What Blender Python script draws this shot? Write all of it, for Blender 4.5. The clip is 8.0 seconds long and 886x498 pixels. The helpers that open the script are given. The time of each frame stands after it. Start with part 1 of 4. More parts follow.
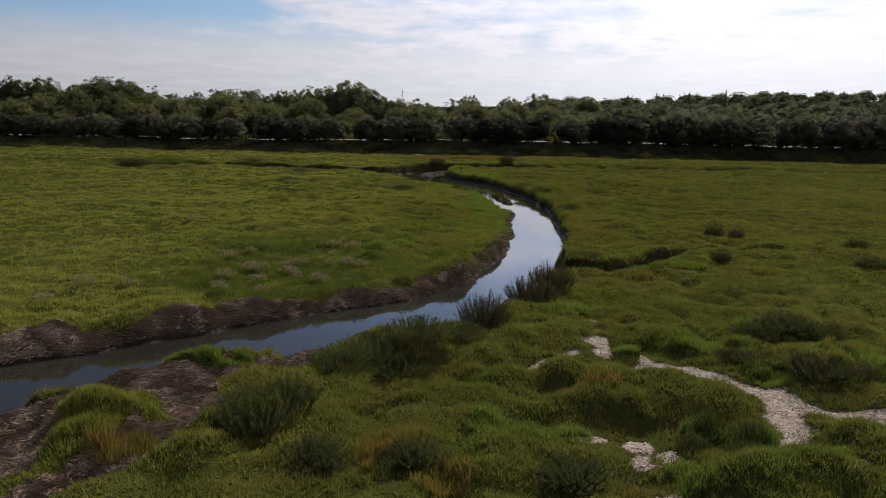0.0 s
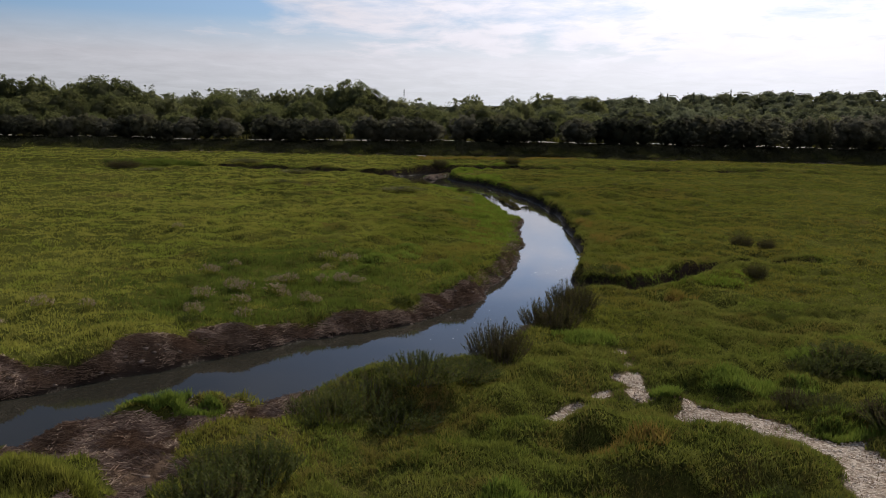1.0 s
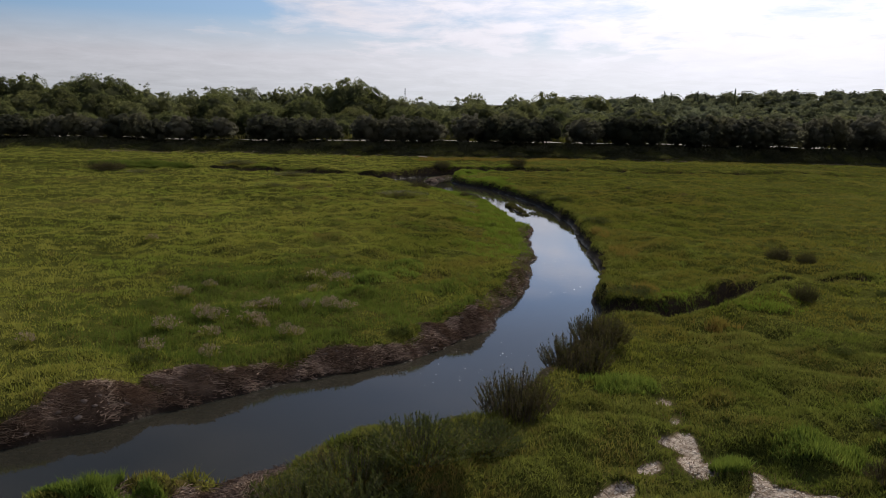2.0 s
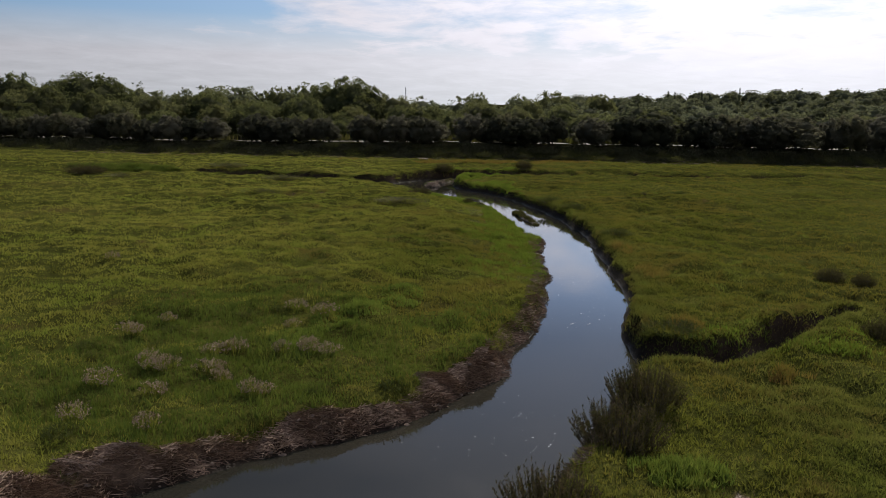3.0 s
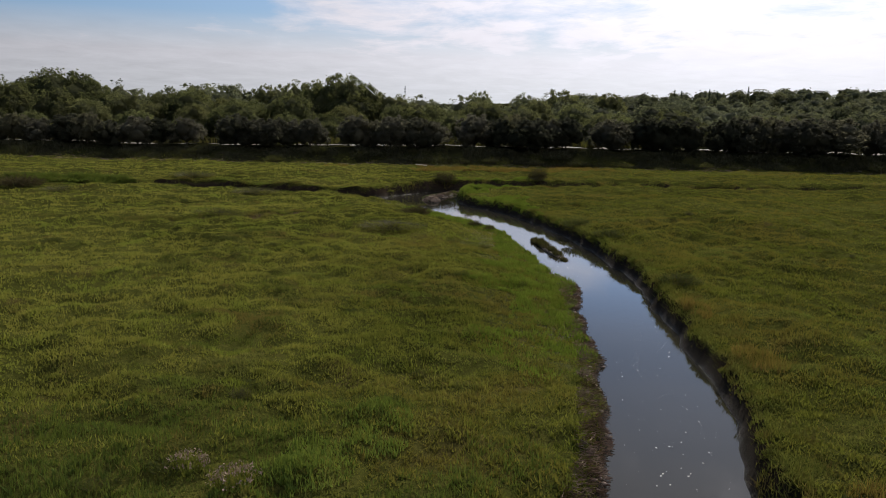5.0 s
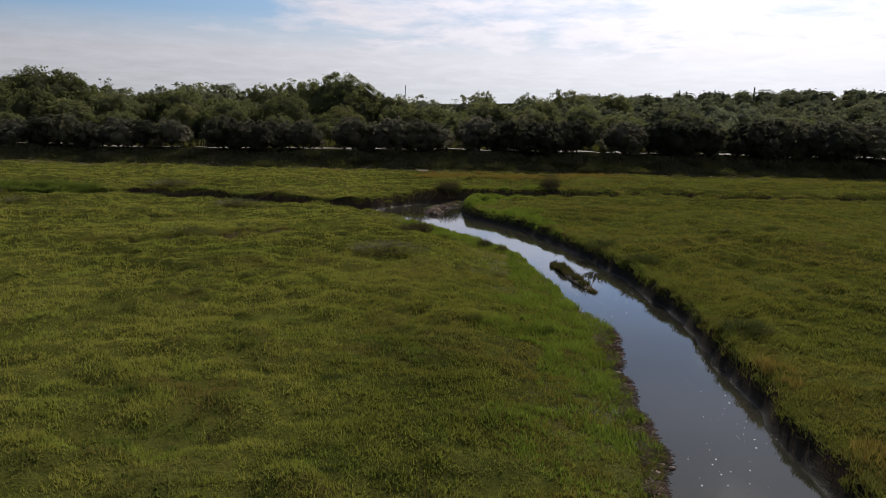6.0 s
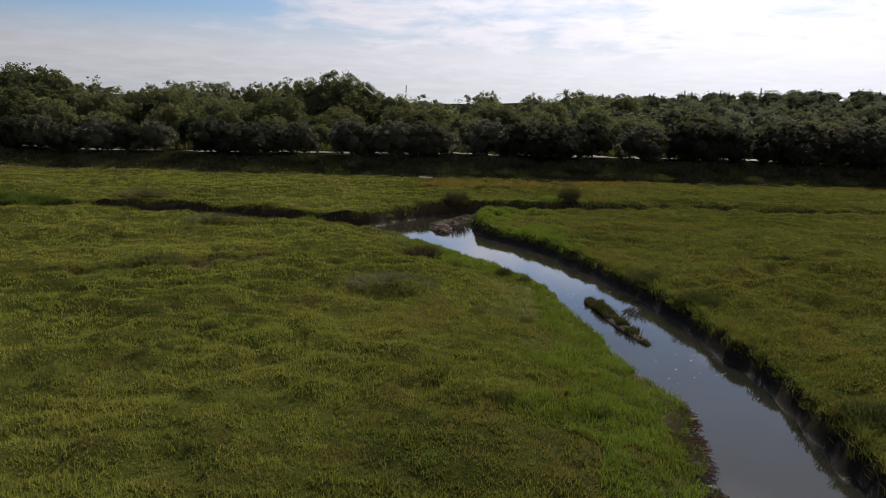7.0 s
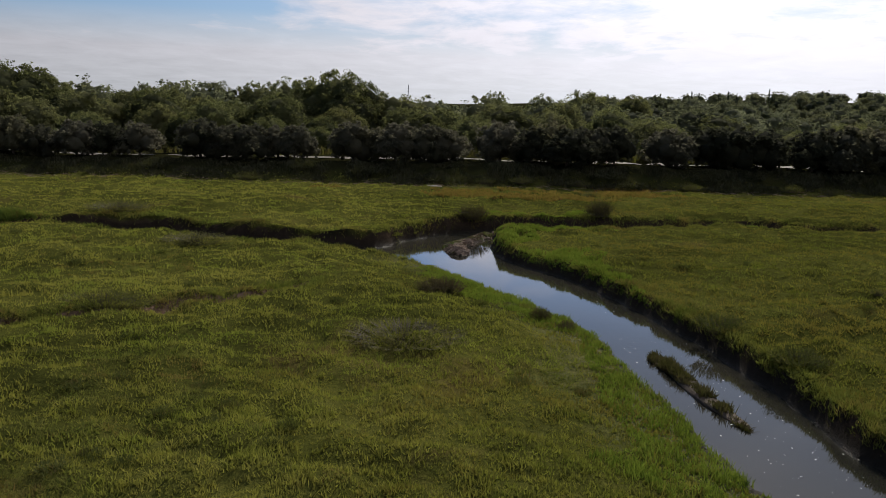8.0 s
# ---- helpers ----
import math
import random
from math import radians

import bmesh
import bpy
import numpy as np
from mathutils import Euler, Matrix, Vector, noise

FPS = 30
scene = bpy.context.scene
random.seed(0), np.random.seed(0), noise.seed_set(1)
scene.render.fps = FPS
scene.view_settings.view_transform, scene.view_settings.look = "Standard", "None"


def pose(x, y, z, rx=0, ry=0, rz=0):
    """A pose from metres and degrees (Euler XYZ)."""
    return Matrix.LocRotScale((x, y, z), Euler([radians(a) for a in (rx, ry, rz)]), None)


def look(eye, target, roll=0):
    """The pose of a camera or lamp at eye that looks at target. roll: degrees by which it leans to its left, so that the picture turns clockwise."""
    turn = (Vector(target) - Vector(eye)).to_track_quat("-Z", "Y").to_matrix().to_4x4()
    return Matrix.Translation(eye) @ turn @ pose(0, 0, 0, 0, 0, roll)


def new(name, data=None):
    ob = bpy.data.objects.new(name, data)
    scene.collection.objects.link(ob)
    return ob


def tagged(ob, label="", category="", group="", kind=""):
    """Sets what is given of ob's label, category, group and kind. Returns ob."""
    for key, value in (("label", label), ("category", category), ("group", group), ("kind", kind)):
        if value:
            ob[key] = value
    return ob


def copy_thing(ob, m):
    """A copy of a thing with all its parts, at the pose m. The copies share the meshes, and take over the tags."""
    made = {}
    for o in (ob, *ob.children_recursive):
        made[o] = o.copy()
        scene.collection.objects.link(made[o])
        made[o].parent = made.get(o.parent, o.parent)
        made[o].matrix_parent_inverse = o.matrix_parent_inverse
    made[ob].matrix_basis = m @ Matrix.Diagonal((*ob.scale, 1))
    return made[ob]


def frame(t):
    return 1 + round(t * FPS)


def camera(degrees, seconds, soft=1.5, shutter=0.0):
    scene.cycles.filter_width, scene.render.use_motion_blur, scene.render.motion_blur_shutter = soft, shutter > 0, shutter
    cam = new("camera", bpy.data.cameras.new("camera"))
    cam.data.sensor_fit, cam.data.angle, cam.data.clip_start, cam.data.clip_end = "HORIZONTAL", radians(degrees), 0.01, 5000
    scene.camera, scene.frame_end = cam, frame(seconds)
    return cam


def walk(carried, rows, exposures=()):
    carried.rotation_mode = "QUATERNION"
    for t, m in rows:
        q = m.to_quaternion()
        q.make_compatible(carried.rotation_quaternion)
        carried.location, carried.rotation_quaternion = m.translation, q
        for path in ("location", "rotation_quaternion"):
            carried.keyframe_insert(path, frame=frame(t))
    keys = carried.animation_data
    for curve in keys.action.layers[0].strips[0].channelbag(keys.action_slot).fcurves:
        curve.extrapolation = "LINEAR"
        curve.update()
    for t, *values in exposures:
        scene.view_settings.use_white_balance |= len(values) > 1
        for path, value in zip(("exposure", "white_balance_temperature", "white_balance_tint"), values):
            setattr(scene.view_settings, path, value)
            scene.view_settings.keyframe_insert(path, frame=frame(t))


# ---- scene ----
# ---------------- camera ----------------
cam = camera(54.9, 8.0, 0.75)
METRES, EYE, TILT, LEAN, TURN = 40.27, 6.0, 0.0, 0.0, 1.0
ROWS = [
    (0.0, 0.0, 0.0, 0.0, 0.22, -9.48, -1.3),
    (0.5, -0.0016, 0.0392, -0.0006, 0.29, -9.49, -1.31),
    (1.0, -0.0031, 0.0817, -0.0009, 0.35, -9.5, -1.32),
    (1.5, -0.0045, 0.1276, -0.0013, 0.39, -9.53, -1.33),
    (3.0, -0.0082, 0.2874, -0.0018, 0.49, -9.59, -1.33),
    (3.5, -0.0091, 0.3483, -0.0017, 0.5, -9.61, -1.34),
    (4.0, -0.0096, 0.4118, -0.0012, 0.52, -9.62, -1.36),
    (4.5, -0.0104, 0.4778, -0.0004, 0.51, -9.65, -1.39),
    (6.0, -0.0184, 0.6918, 0.0025, 0.54, -9.68, -1.52),
    (6.5, -0.024, 0.7675, 0.0041, 0.55, -9.69, -1.63),
    (7.0, -0.0314, 0.8444, 0.0056, 0.55, -9.71, -1.73),
    (7.5, -0.0407, 0.9214, 0.0069, 0.57, -9.71, -1.81),
    (8.0, -0.051, 0.9978, 0.0079, 0.62, -9.71, -1.92),
]
walk(cam, [(t, pose(0, 0, EYE, TILT, LEAN, TURN) @ pose(METRES * x, METRES * y, METRES * z, 90 + pitch, roll, yaw)) for t, x, y, z, yaw, pitch, roll in ROWS])

# ---------------- light ----------------
SUN_AZ, SUN_EL = radians(21), radians(38)      # clockwise from +y, above the horizon
SUN_DIR = Vector((math.sin(SUN_AZ) * math.cos(SUN_EL), math.cos(SUN_AZ) * math.cos(SUN_EL), math.sin(SUN_EL)))
scene.view_settings.exposure = 0.0


class Nodes:
    """Short hand for building a node tree."""

    def __init__(self, tree):
        self.tree = tree
        tree.nodes.clear()

    def add(self, kind, **inputs):
        n = self.tree.nodes.new(kind)
        for key, value in inputs.items():
            self.put(n, key, value)
        return n

    def put(self, n, key, value):
        socket = n.inputs[int(key[1:])] if key[0] == "i" and key[1:].isdigit() else n.inputs[key.replace("_", " ")]
        if isinstance(value, bpy.types.NodeSocket):
            self.tree.links.new(value, socket)
        else:
            socket.default_value = value

    def math(self, op, a, b=0.0, clamp=False):
        n = self.add("ShaderNodeMath", i0=a, i1=b)
        n.operation, n.use_clamp = op, clamp
        return n.outputs[0]

    def vmath(self, op, a, b=(0, 0, 0)):
        n = self.add("ShaderNodeVectorMath", i0=a, i1=b)
        n.operation = op
        return n

    def noise(self, vec, scale, detail=3.0, rough=0.55, dist=0.0):
        return self.add("ShaderNodeTexNoise", Vector=vec, Scale=scale, Detail=detail, Roughness=rough, Distortion=dist).outputs["Fac"]

    def ramp(self, fac, *stops):
        n = self.add("ShaderNodeValToRGB", Fac=fac)
        e = n.color_ramp.elements
        while len(e) < len(stops):
            e.new(0.5)
        for k, (p, c) in enumerate(stops):
            e[k].position = p
            e[k].color = (c, c, c, 1) if isinstance(c, (int, float)) else (*c, 1)
        return n.outputs["Color"]

    def mix(self, fac, a, b, blend="MIX"):
        n = self.tree.nodes.new("ShaderNodeMix")
        n.data_type, n.blend_type = "RGBA", blend
        for socket, value in ((n.inputs[0], fac), (n.inputs[6], a), (n.inputs[7], b)):
            if isinstance(value, bpy.types.NodeSocket):
                self.tree.links.new(value, socket)
            elif socket.type == "RGBA" and len(value) == 3:
                socket.default_value = (*value, 1)
            else:
                socket.default_value = value
        return n.outputs[2]


world = bpy.data.worlds.new("world")
scene.world = world
world.use_nodes = True
w = Nodes(world.node_tree)
sky = w.add("ShaderNodeTexSky")
sky.sky_type, sky.sun_disc = "NISHITA", False
sky.sun_elevation, sky.sun_rotation = SUN_EL, SUN_AZ
sky.air_density, sky.dust_density, sky.ozone_density = 1.0, 1.2, 1.0
way = w.add("ShaderNodeTexCoord").outputs["Generated"]
sep = w.add("ShaderNodeSeparateXYZ", Vector=way)
up = w.math("MAXIMUM", sep.outputs[2], 0.0)
flat = w.math("ADD", up, 0.10)
plane = w.add("ShaderNodeCombineXYZ", X=w.math("DIVIDE", sep.outputs[0], flat), Y=w.math("DIVIDE", sep.outputs[1], flat), Z=0.0).outputs[0]
streak = w.vmath("MULTIPLY", plane, (1.3, 0.9, 1.0)).outputs[0]
n1 = w.noise(streak, 0.9, 6.0, 0.6, 0.6)
n2 = w.noise(w.vmath("MULTIPLY", plane, (1.6, 1.3, 1.0)).outputs[0], 1.7, 6.0, 0.64, 0.35)
toward = w.vmath("DOT_PRODUCT", way, tuple(SUN_DIR)).outputs["Value"]
high = w.ramp(up, (0.12, 0.0), (0.24, 1.0))
band = w.ramp(up, (0.12, 0.0), (0.17, 1.0), (0.26, 0.0))
middle = w.ramp(up, (0.19, 0.0), (0.28, 1.0), (0.42, 1.0), (0.55, 0.0))
overhead = w.ramp(up, (0.42, 0.0), (0.65, 1.0))
# the veil thins out overhead and to the north-west, where the blue is deeper half way up
thin = w.math("MINIMUM", 0.62, w.math("ADD", w.math("MULTIPLY", high, 0.265), w.math("MULTIPLY", w.math("MAXIMUM", w.math("SUBTRACT", up, 0.072), 0.0), w.math("MULTIPLY", w.math("MULTIPLY", w.math("MINIMUM", w.math("MAXIMUM", w.math("SUBTRACT", -0.20, sep.outputs[0]), 0.0), 0.3), w.ramp(up, (0.13, 1.0), (0.22, 0.15))), 110.0))))
cover = w.math("SUBTRACT", w.math("ADD", w.math("ADD", w.math("MULTIPLY", n1, 0.70), w.math("MULTIPLY", n2, 0.40)), w.math("SUBTRACT", w.math("MULTIPLY", sep.outputs[0], 0.26), w.math("MULTIPLY", w.math("MINIMUM", sep.outputs[1], 0.0), 0.36))), thin)
veil = w.ramp(cover, (0.35, 0.0), (0.60, 1.0))
low = w.ramp(up, (0.0, 1.0), (0.075, 0.0))
veil = w.math("MAXIMUM", veil, w.math("MULTIPLY", w.ramp(up, (0.05, 1.0), (0.095, 0.0)), 0.96))
glow = w.math("POWER", w.math("MAXIMUM", toward, 0.0), 6.0)
cloud_level = w.math("ADD", w.math("ADD", w.math("ADD", 0.48, w.math("ADD", w.math("MULTIPLY", band, 0.12), w.math("MULTIPLY", overhead, 0.72))), w.math("MULTIPLY", glow, 1.80)), w.math("MULTIPLY", w.math("SUBTRACT", n2, 0.5), 0.22))
tone = w.mix(low, (0.965, 0.942, 1.03), (0.890, 0.915, 0.985))
cloud = w.mix(1.0, tone, w.add("ShaderNodeCombineXYZ", X=cloud_level, Y=cloud_level, Z=cloud_level).outputs[0], "MULTIPLY")
air = w.add("ShaderNodeBackground", Color=w.mix(1.0, sky.outputs[0], w.mix(w.ramp(up, (0.20, 0.0), (0.45, 1.0)), (0.66, 0.87, 1.26), (0.88, 0.92, 1.00)), "MULTIPLY"), Strength=w.math("ADD", 0.068, w.math("ADD", w.math("SUBTRACT", w.math("MULTIPLY", band, 0.030), w.math("MULTIPLY", w.math("MULTIPLY", middle, w.math("ADD", 0.15, w.math("MULTIPLY", w.ramp(w.math("MULTIPLY", sep.outputs[0], -2.6), (0.05, 0.0), (0.75, 1.0)), 0.85))), 0.034)), w.math("MULTIPLY", overhead, 0.06))))
veil_bg = w.add("ShaderNodeBackground", Color=cloud, Strength=1.0)
both = w.add("ShaderNodeMixShader", Fac=veil, i1=air.outputs[0], i2=veil_bg.outputs[0])
w.add("ShaderNodeOutputWorld", Surface=both.outputs[0])

sun = new("sun", bpy.data.lights.new("sun", "SUN"))
sun.data.energy, sun.data.angle, sun.data.color = 4.7, radians(0.6), (1.0, 0.92, 0.78)
sun.matrix_world = look(SUN_DIR * 100, (0, 0, 0))

# ---------------- materials ----------------


def material(name):
    m = bpy.data.materials.new(name)
    m.use_nodes = True
    return m, Nodes(m.node_tree)


def finish(n, color, rough=0.8, bump=None, strength=0.4, dist=0.05, spec=0.3, translucent=None, amount=0.35):
    p = n.add("ShaderNodeBsdfPrincipled", Base_Color=color, Roughness=rough)
    n.put(p, "Specular IOR Level", spec)
    if bump is not None:
        b = n.add("ShaderNodeBump", Height=bump, Strength=strength, Distance=dist)
        n.put(p, "Normal", b.outputs[0])
    out = p.outputs[0]
    if translucent is not None:
        t = n.add("ShaderNodeBsdfTranslucent", Color=translucent)
        out = n.add("ShaderNodeMixShader", Fac=amount, i1=out, i2=t.outputs[0]).outputs[0]
    n.add("ShaderNodeOutputMaterial", Surface=out)


def plant_material(name, dark, mid, light, rust, rust_at=0.62, patch=0.12, translucence=0.35, spec=0.0, drift=0.0, fresh=0.0):
    """Leaves and blades: drifts of colour over metres, tufts over decimetres, each blade a little different."""
    m, n = material(name)
    pos = n.add("ShaderNodeNewGeometry")
    p = pos.outputs["Position"]
    big = n.noise(p, patch, 4.0, 0.6, 0.4)
    small = n.noise(p, 2.3, 4.0, 0.65)
    each = pos.outputs["Random Per Island"]
    f = n.math("ADD", n.math("MULTIPLY", big, 0.62), n.math("ADD", n.math("MULTIPLY", small, 0.70), n.math("MULTIPLY", each, 0.20)))
    if drift:
        west = n.math("MULTIPLY", n.add("ShaderNodeSeparateXYZ", Vector=p).outputs[0], -drift)
        f = n.math("ADD", f, n.math("MAXIMUM", n.math("MINIMUM", west, 0.21), -0.11))
    c = n.ramp(f, (0.56, dark), (0.76, mid), (1.0, light))
    if fresh:
        g = n.noise(n.vmath("ADD", p, (7.0, 53.0, 9.0)).outputs[0], 0.33, 4.0, 0.65, 0.6)
        c = n.mix(n.ramp(g, (0.47, 0.0), (0.66, fresh)), c, n.mix(1.0, c, (0.70, 1.0, 0.70), "MULTIPLY"))
    r = n.noise(n.vmath("ADD", p, (31.0, 17.0, 3.0)).outputs[0], patch * 1.7, 4.0, 0.65, 0.5)
    r = n.math("ADD", r, n.math("MULTIPLY", n.math("SUBTRACT", each, 0.5), 0.16))
    if drift:
        r = n.math("SUBTRACT", r, n.math("MAXIMUM", n.math("MINIMUM", west, 0.11), -0.09))
    c = n.mix(n.ramp(r, (rust_at - 0.05, 0.0), (rust_at + 0.1, 0.75)), c, rust)
    finish(n, c, 0.65, spec=spec, translucent=n.mix(0.35, c, (0.30, 0.34, 0.04)), amount=translucence)
    return m


def leaf_material(name, dark, light, translucence=0.22, spec=0.03, glow=0.0):
    m, n = material(name)
    pos = n.add("ShaderNodeNewGeometry")
    each = pos.outputs["Random Per Island"]
    tree = n.add("ShaderNodeObjectInfo").outputs["Random"]
    f = n.math("ADD", n.math("MULTIPLY", each, 0.4), n.math("MULTIPLY", n.noise(pos.outputs["Position"], 1.6, 5.0, 0.7), 0.6))
    c = n.ramp(f, (0.25, dark), (0.8, light))
    c = n.mix(n.ramp(tree, (0.12, 0.72), (0.55, 0.0)), c, (0.022, 0.028, 0.015))
    c = n.mix(n.ramp(tree, (0.65, 0.0), (1.0, 0.55)), c, (0.115, 0.112, 0.046))
    finish(n, c, 0.8, n.noise(pos.outputs["Position"], 4.5, 4.0, 0.75), 1.0, 0.5, spec, n.mix(glow, c, (0.26, 0.28, 0.05)), translucence)
    return m


def soil_material():
    """Marsh sheet: peaty turf on the flats, wet mud on the banks, pale cracked mud where it dries; shade of bank walls
    and hedge is in the colour.
    """
    m, n = material("marsh soil")
    g = n.add("ShaderNodeNewGeometry")
    p = g.outputs["Position"]
    z = n.add("ShaderNodeSeparateXYZ", Vector=p).outputs[2]
    f = n.math("ADD", n.math("MULTIPLY", n.noise(p, 0.12, 4.0, 0.6, 0.4), 0.62), n.math("ADD", n.math("MULTIPLY", n.noise(p, 2.3, 4.0, 0.65), 0.42), n.math("MULTIPLY", n.noise(p, 14.0, 3.0, 0.7), 0.5)))
    turf = n.ramp(f, (0.55, (0.020, 0.022, 0.006)), (0.77, (0.052, 0.056, 0.012)), (1.0, (0.106, 0.102, 0.024)))
    worn = n.noise(n.vmath("ADD", p, (31.0, 17.0, 3.0)).outputs[0], 0.20, 4.0, 0.65, 0.5)
    turf = n.mix(n.ramp(worn, (0.58, 0.0), (0.74, 0.7)), turf, (0.092, 0.066, 0.024))
    # beyond the marsh edge: dark woodland floor, with the hedge's shade painted in
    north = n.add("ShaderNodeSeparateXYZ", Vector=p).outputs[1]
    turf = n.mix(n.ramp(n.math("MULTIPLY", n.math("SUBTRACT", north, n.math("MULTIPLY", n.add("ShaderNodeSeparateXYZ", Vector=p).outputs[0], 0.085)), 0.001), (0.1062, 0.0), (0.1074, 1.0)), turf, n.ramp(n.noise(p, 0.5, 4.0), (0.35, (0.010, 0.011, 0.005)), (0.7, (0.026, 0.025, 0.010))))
    fine = n.noise(p, 9.0, 4.0, 0.7)
    mud = n.ramp(n.noise(p, 2.2, 6.0, 0.7, 0.6), (0.28, (0.034, 0.022, 0.014)), (0.5, (0.096, 0.064, 0.044)), (0.72, (0.190, 0.136, 0.098)))
    # mud darkens downwards: wet by the water, painted bank shade higher up
    mud = n.mix(n.ramp(n.math("ADD", z, 0.5), (0.08, 0.9), (0.46, 0.0)), mud, (0.012, 0.009, 0.007))
    level = n.math("ADD", z, n.math("MULTIPLY", n.math("SUBTRACT", n.noise(p, 1.6, 4.0), 0.5), 0.22))
    bared = n.add("ShaderNodeAttribute")
    bared.attribute_name = "bareness"
    c = n.mix(n.ramp(bared.outputs["Fac"], (0.3, 0.0), (0.6, 1.0)), turf, mud)
    # shade of the steep bank walls, mixed in as near-black
    wall_shade = n.add("ShaderNodeAttribute")
    wall_shade.attribute_name = "cut_shade"
    c = n.mix(n.ramp(wall_shade.outputs["Fac"], (0.2, 0.0), (0.7, 0.85)), c, (0.016, 0.013, 0.009))
    dry = n.add("ShaderNodeAttribute")
    dry.attribute_name = "dryness"
    shell = n.add("ShaderNodeTexVoronoi", Vector=p, Scale=26.0)
    pale = n.ramp(n.noise(p, 5.0, 6.0, 0.75, 0.4), (0.34, (0.13, 0.092, 0.068)), (0.52, (0.33, 0.270, 0.215)), (0.74, (0.55, 0.48, 0.41)))
    cell = n.add("ShaderNodeSeparateXYZ", Vector=shell.outputs["Color"]).outputs[0]
    pale = n.mix(n.ramp(cell, (0.78, 0.0), (0.88, 0.7)), pale, (0.48, 0.42, 0.36))
    pale = n.mix(n.ramp(cell, (0.18, 0.6), (0.28, 0.0)), pale, (0.10, 0.074, 0.055))
    pale = n.mix(n.ramp(shell.outputs["Distance"], (0.0, 0.35), (0.22, 0.0)), pale, (0.12, 0.09, 0.07))
    c = n.mix(n.ramp(n.math("ADD", dry.outputs["Fac"], n.math("MULTIPLY", n.math("SUBTRACT", fine, 0.5), 0.5)), (0.42, 0.0), (0.58, 1.0)), c, pale)
    rough = n.ramp(n.math("ADD", level, 0.5), (0.05, 0.4), (0.2, 1.0))
    finish(n, c, rough, n.math("ADD", n.math("MULTIPLY", n.noise(p, 30.0, 3.0, 0.7), 0.35), n.math("ADD", n.math("MULTIPLY", fine, 0.6), n.noise(p, 2.5, 5.0, 0.7))), 1.0, 0.12, n.ramp(n.math("ADD", level, 0.5), (0.2, 0.06), (0.4, 0.0)))
    return m


def water_material():
    m, n = material("creek water")
    p = n.add("ShaderNodeNewGeometry").outputs["Position"]
    c = n.ramp(n.noise(p, 0.25, 4.0), (0.35, (0.014, 0.014, 0.011)), (0.7, (0.026, 0.024, 0.018)))
    calm = n.ramp(n.noise(p, 0.12, 3.0), (0.40, 0.15), (0.65, 1.0))
    h = n.math("MULTIPLY", n.noise(n.vmath("MULTIPLY", p, (1.0, 0.6, 1.0)).outputs[0], 5.5, 3.0, 0.6), calm)
    bump = n.add("ShaderNodeBump", Height=h, Strength=0.05, Distance=0.03)
    b = n.add("ShaderNodeBsdfPrincipled", Base_Color=c, Roughness=0.035, IOR=1.33, Normal=bump.outputs[0])
    n.add("ShaderNodeOutputMaterial", Surface=b.outputs[0])
    return m


def plain_material(name, a, b, scale, rough=0.85, spec=0.3, strength=0.5):
    m, n = material(name)
    p = n.add("ShaderNodeNewGeometry").outputs["Position"]
    big, fine = n.noise(p, scale, 4.0, 0.65), n.noise(p, scale * 7, 3.0, 0.7)
    c = n.ramp(n.math("ADD", n.math("MULTIPLY", big, 0.6), n.math("MULTIPLY", fine, 0.4)), (0.3, a), (0.7, b))
    finish(n, c, rough, fine, strength, 0.03, spec)
    return m


def straw_material():
    m, n = material("dead stems")
    g = n.add("ShaderNodeNewGeometry")
    c = n.ramp(g.outputs["Random Per Island"], (0.0, (0.085, 0.053, 0.036)), (0.6, (0.190, 0.128, 0.090)), (1.0, (0.33, 0.245, 0.180)))
    finish(n, c, 0.8)
    return m


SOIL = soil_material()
WATER = water_material()
TURF = plant_material("marsh turf", (0.039, 0.040, 0.011), (0.099, 0.096, 0.022), (0.220, 0.200, 0.047), (0.116, 0.070, 0.024), 0.55, translucence=0.40, drift=0.018, fresh=0.75)
PURSLANE = plant_material("purslane", (0.033, 0.038, 0.013), (0.095, 0.097, 0.028), (0.186, 0.172, 0.050), (0.140, 0.080, 0.034), 0.55, 0.3, 0.36, fresh=0.8)
LUSH = plant_material("lush bank grass", (0.030, 0.058, 0.009), (0.078, 0.128, 0.018), (0.140, 0.195, 0.032), (0.12, 0.12, 0.03), 0.68, 0.5, 0.38)
GLASSWORT = plant_material("green glasswort", (0.028, 0.046, 0.012), (0.058, 0.090, 0.020), (0.098, 0.130, 0.030), (0.10, 0.075, 0.03), 0.62, 0.9, 0.3)
SAMPHIRE = plant_material("fresh samphire", (0.040, 0.066, 0.015), (0.086, 0.134, 0.027), (0.140, 0.186, 0.040), (0.11, 0.09, 0.035), 0.64, 0.9, 0.36)
# verge colours lowered to hold the shade that the hedge casts
SHADED_VERGE = plant_material("verge grass in hedge shade", (0.016, 0.016, 0.011), (0.036, 0.036, 0.022), (0.070, 0.068, 0.040), (0.05, 0.040, 0.025), 0.64, 0.35, 0.10)
SEABLITE = plant_material("seablite shoots", (0.024, 0.031, 0.012), (0.050, 0.059, 0.021), (0.092, 0.090, 0.035), (0.085, 0.050, 0.028), 0.60, 0.9, 0.25)
RUSH = plant_material("soft rushes", (0.040, 0.038, 0.016), (0.080, 0.076, 0.030), (0.125, 0.112, 0.048), (0.12, 0.095, 0.06), 0.64, 0.2, 0.3)
LAVENDER = plain_material("lavender flowers", (0.17, 0.115, 0.085), (0.42, 0.31, 0.23), 6.0)
STRAW = straw_material()
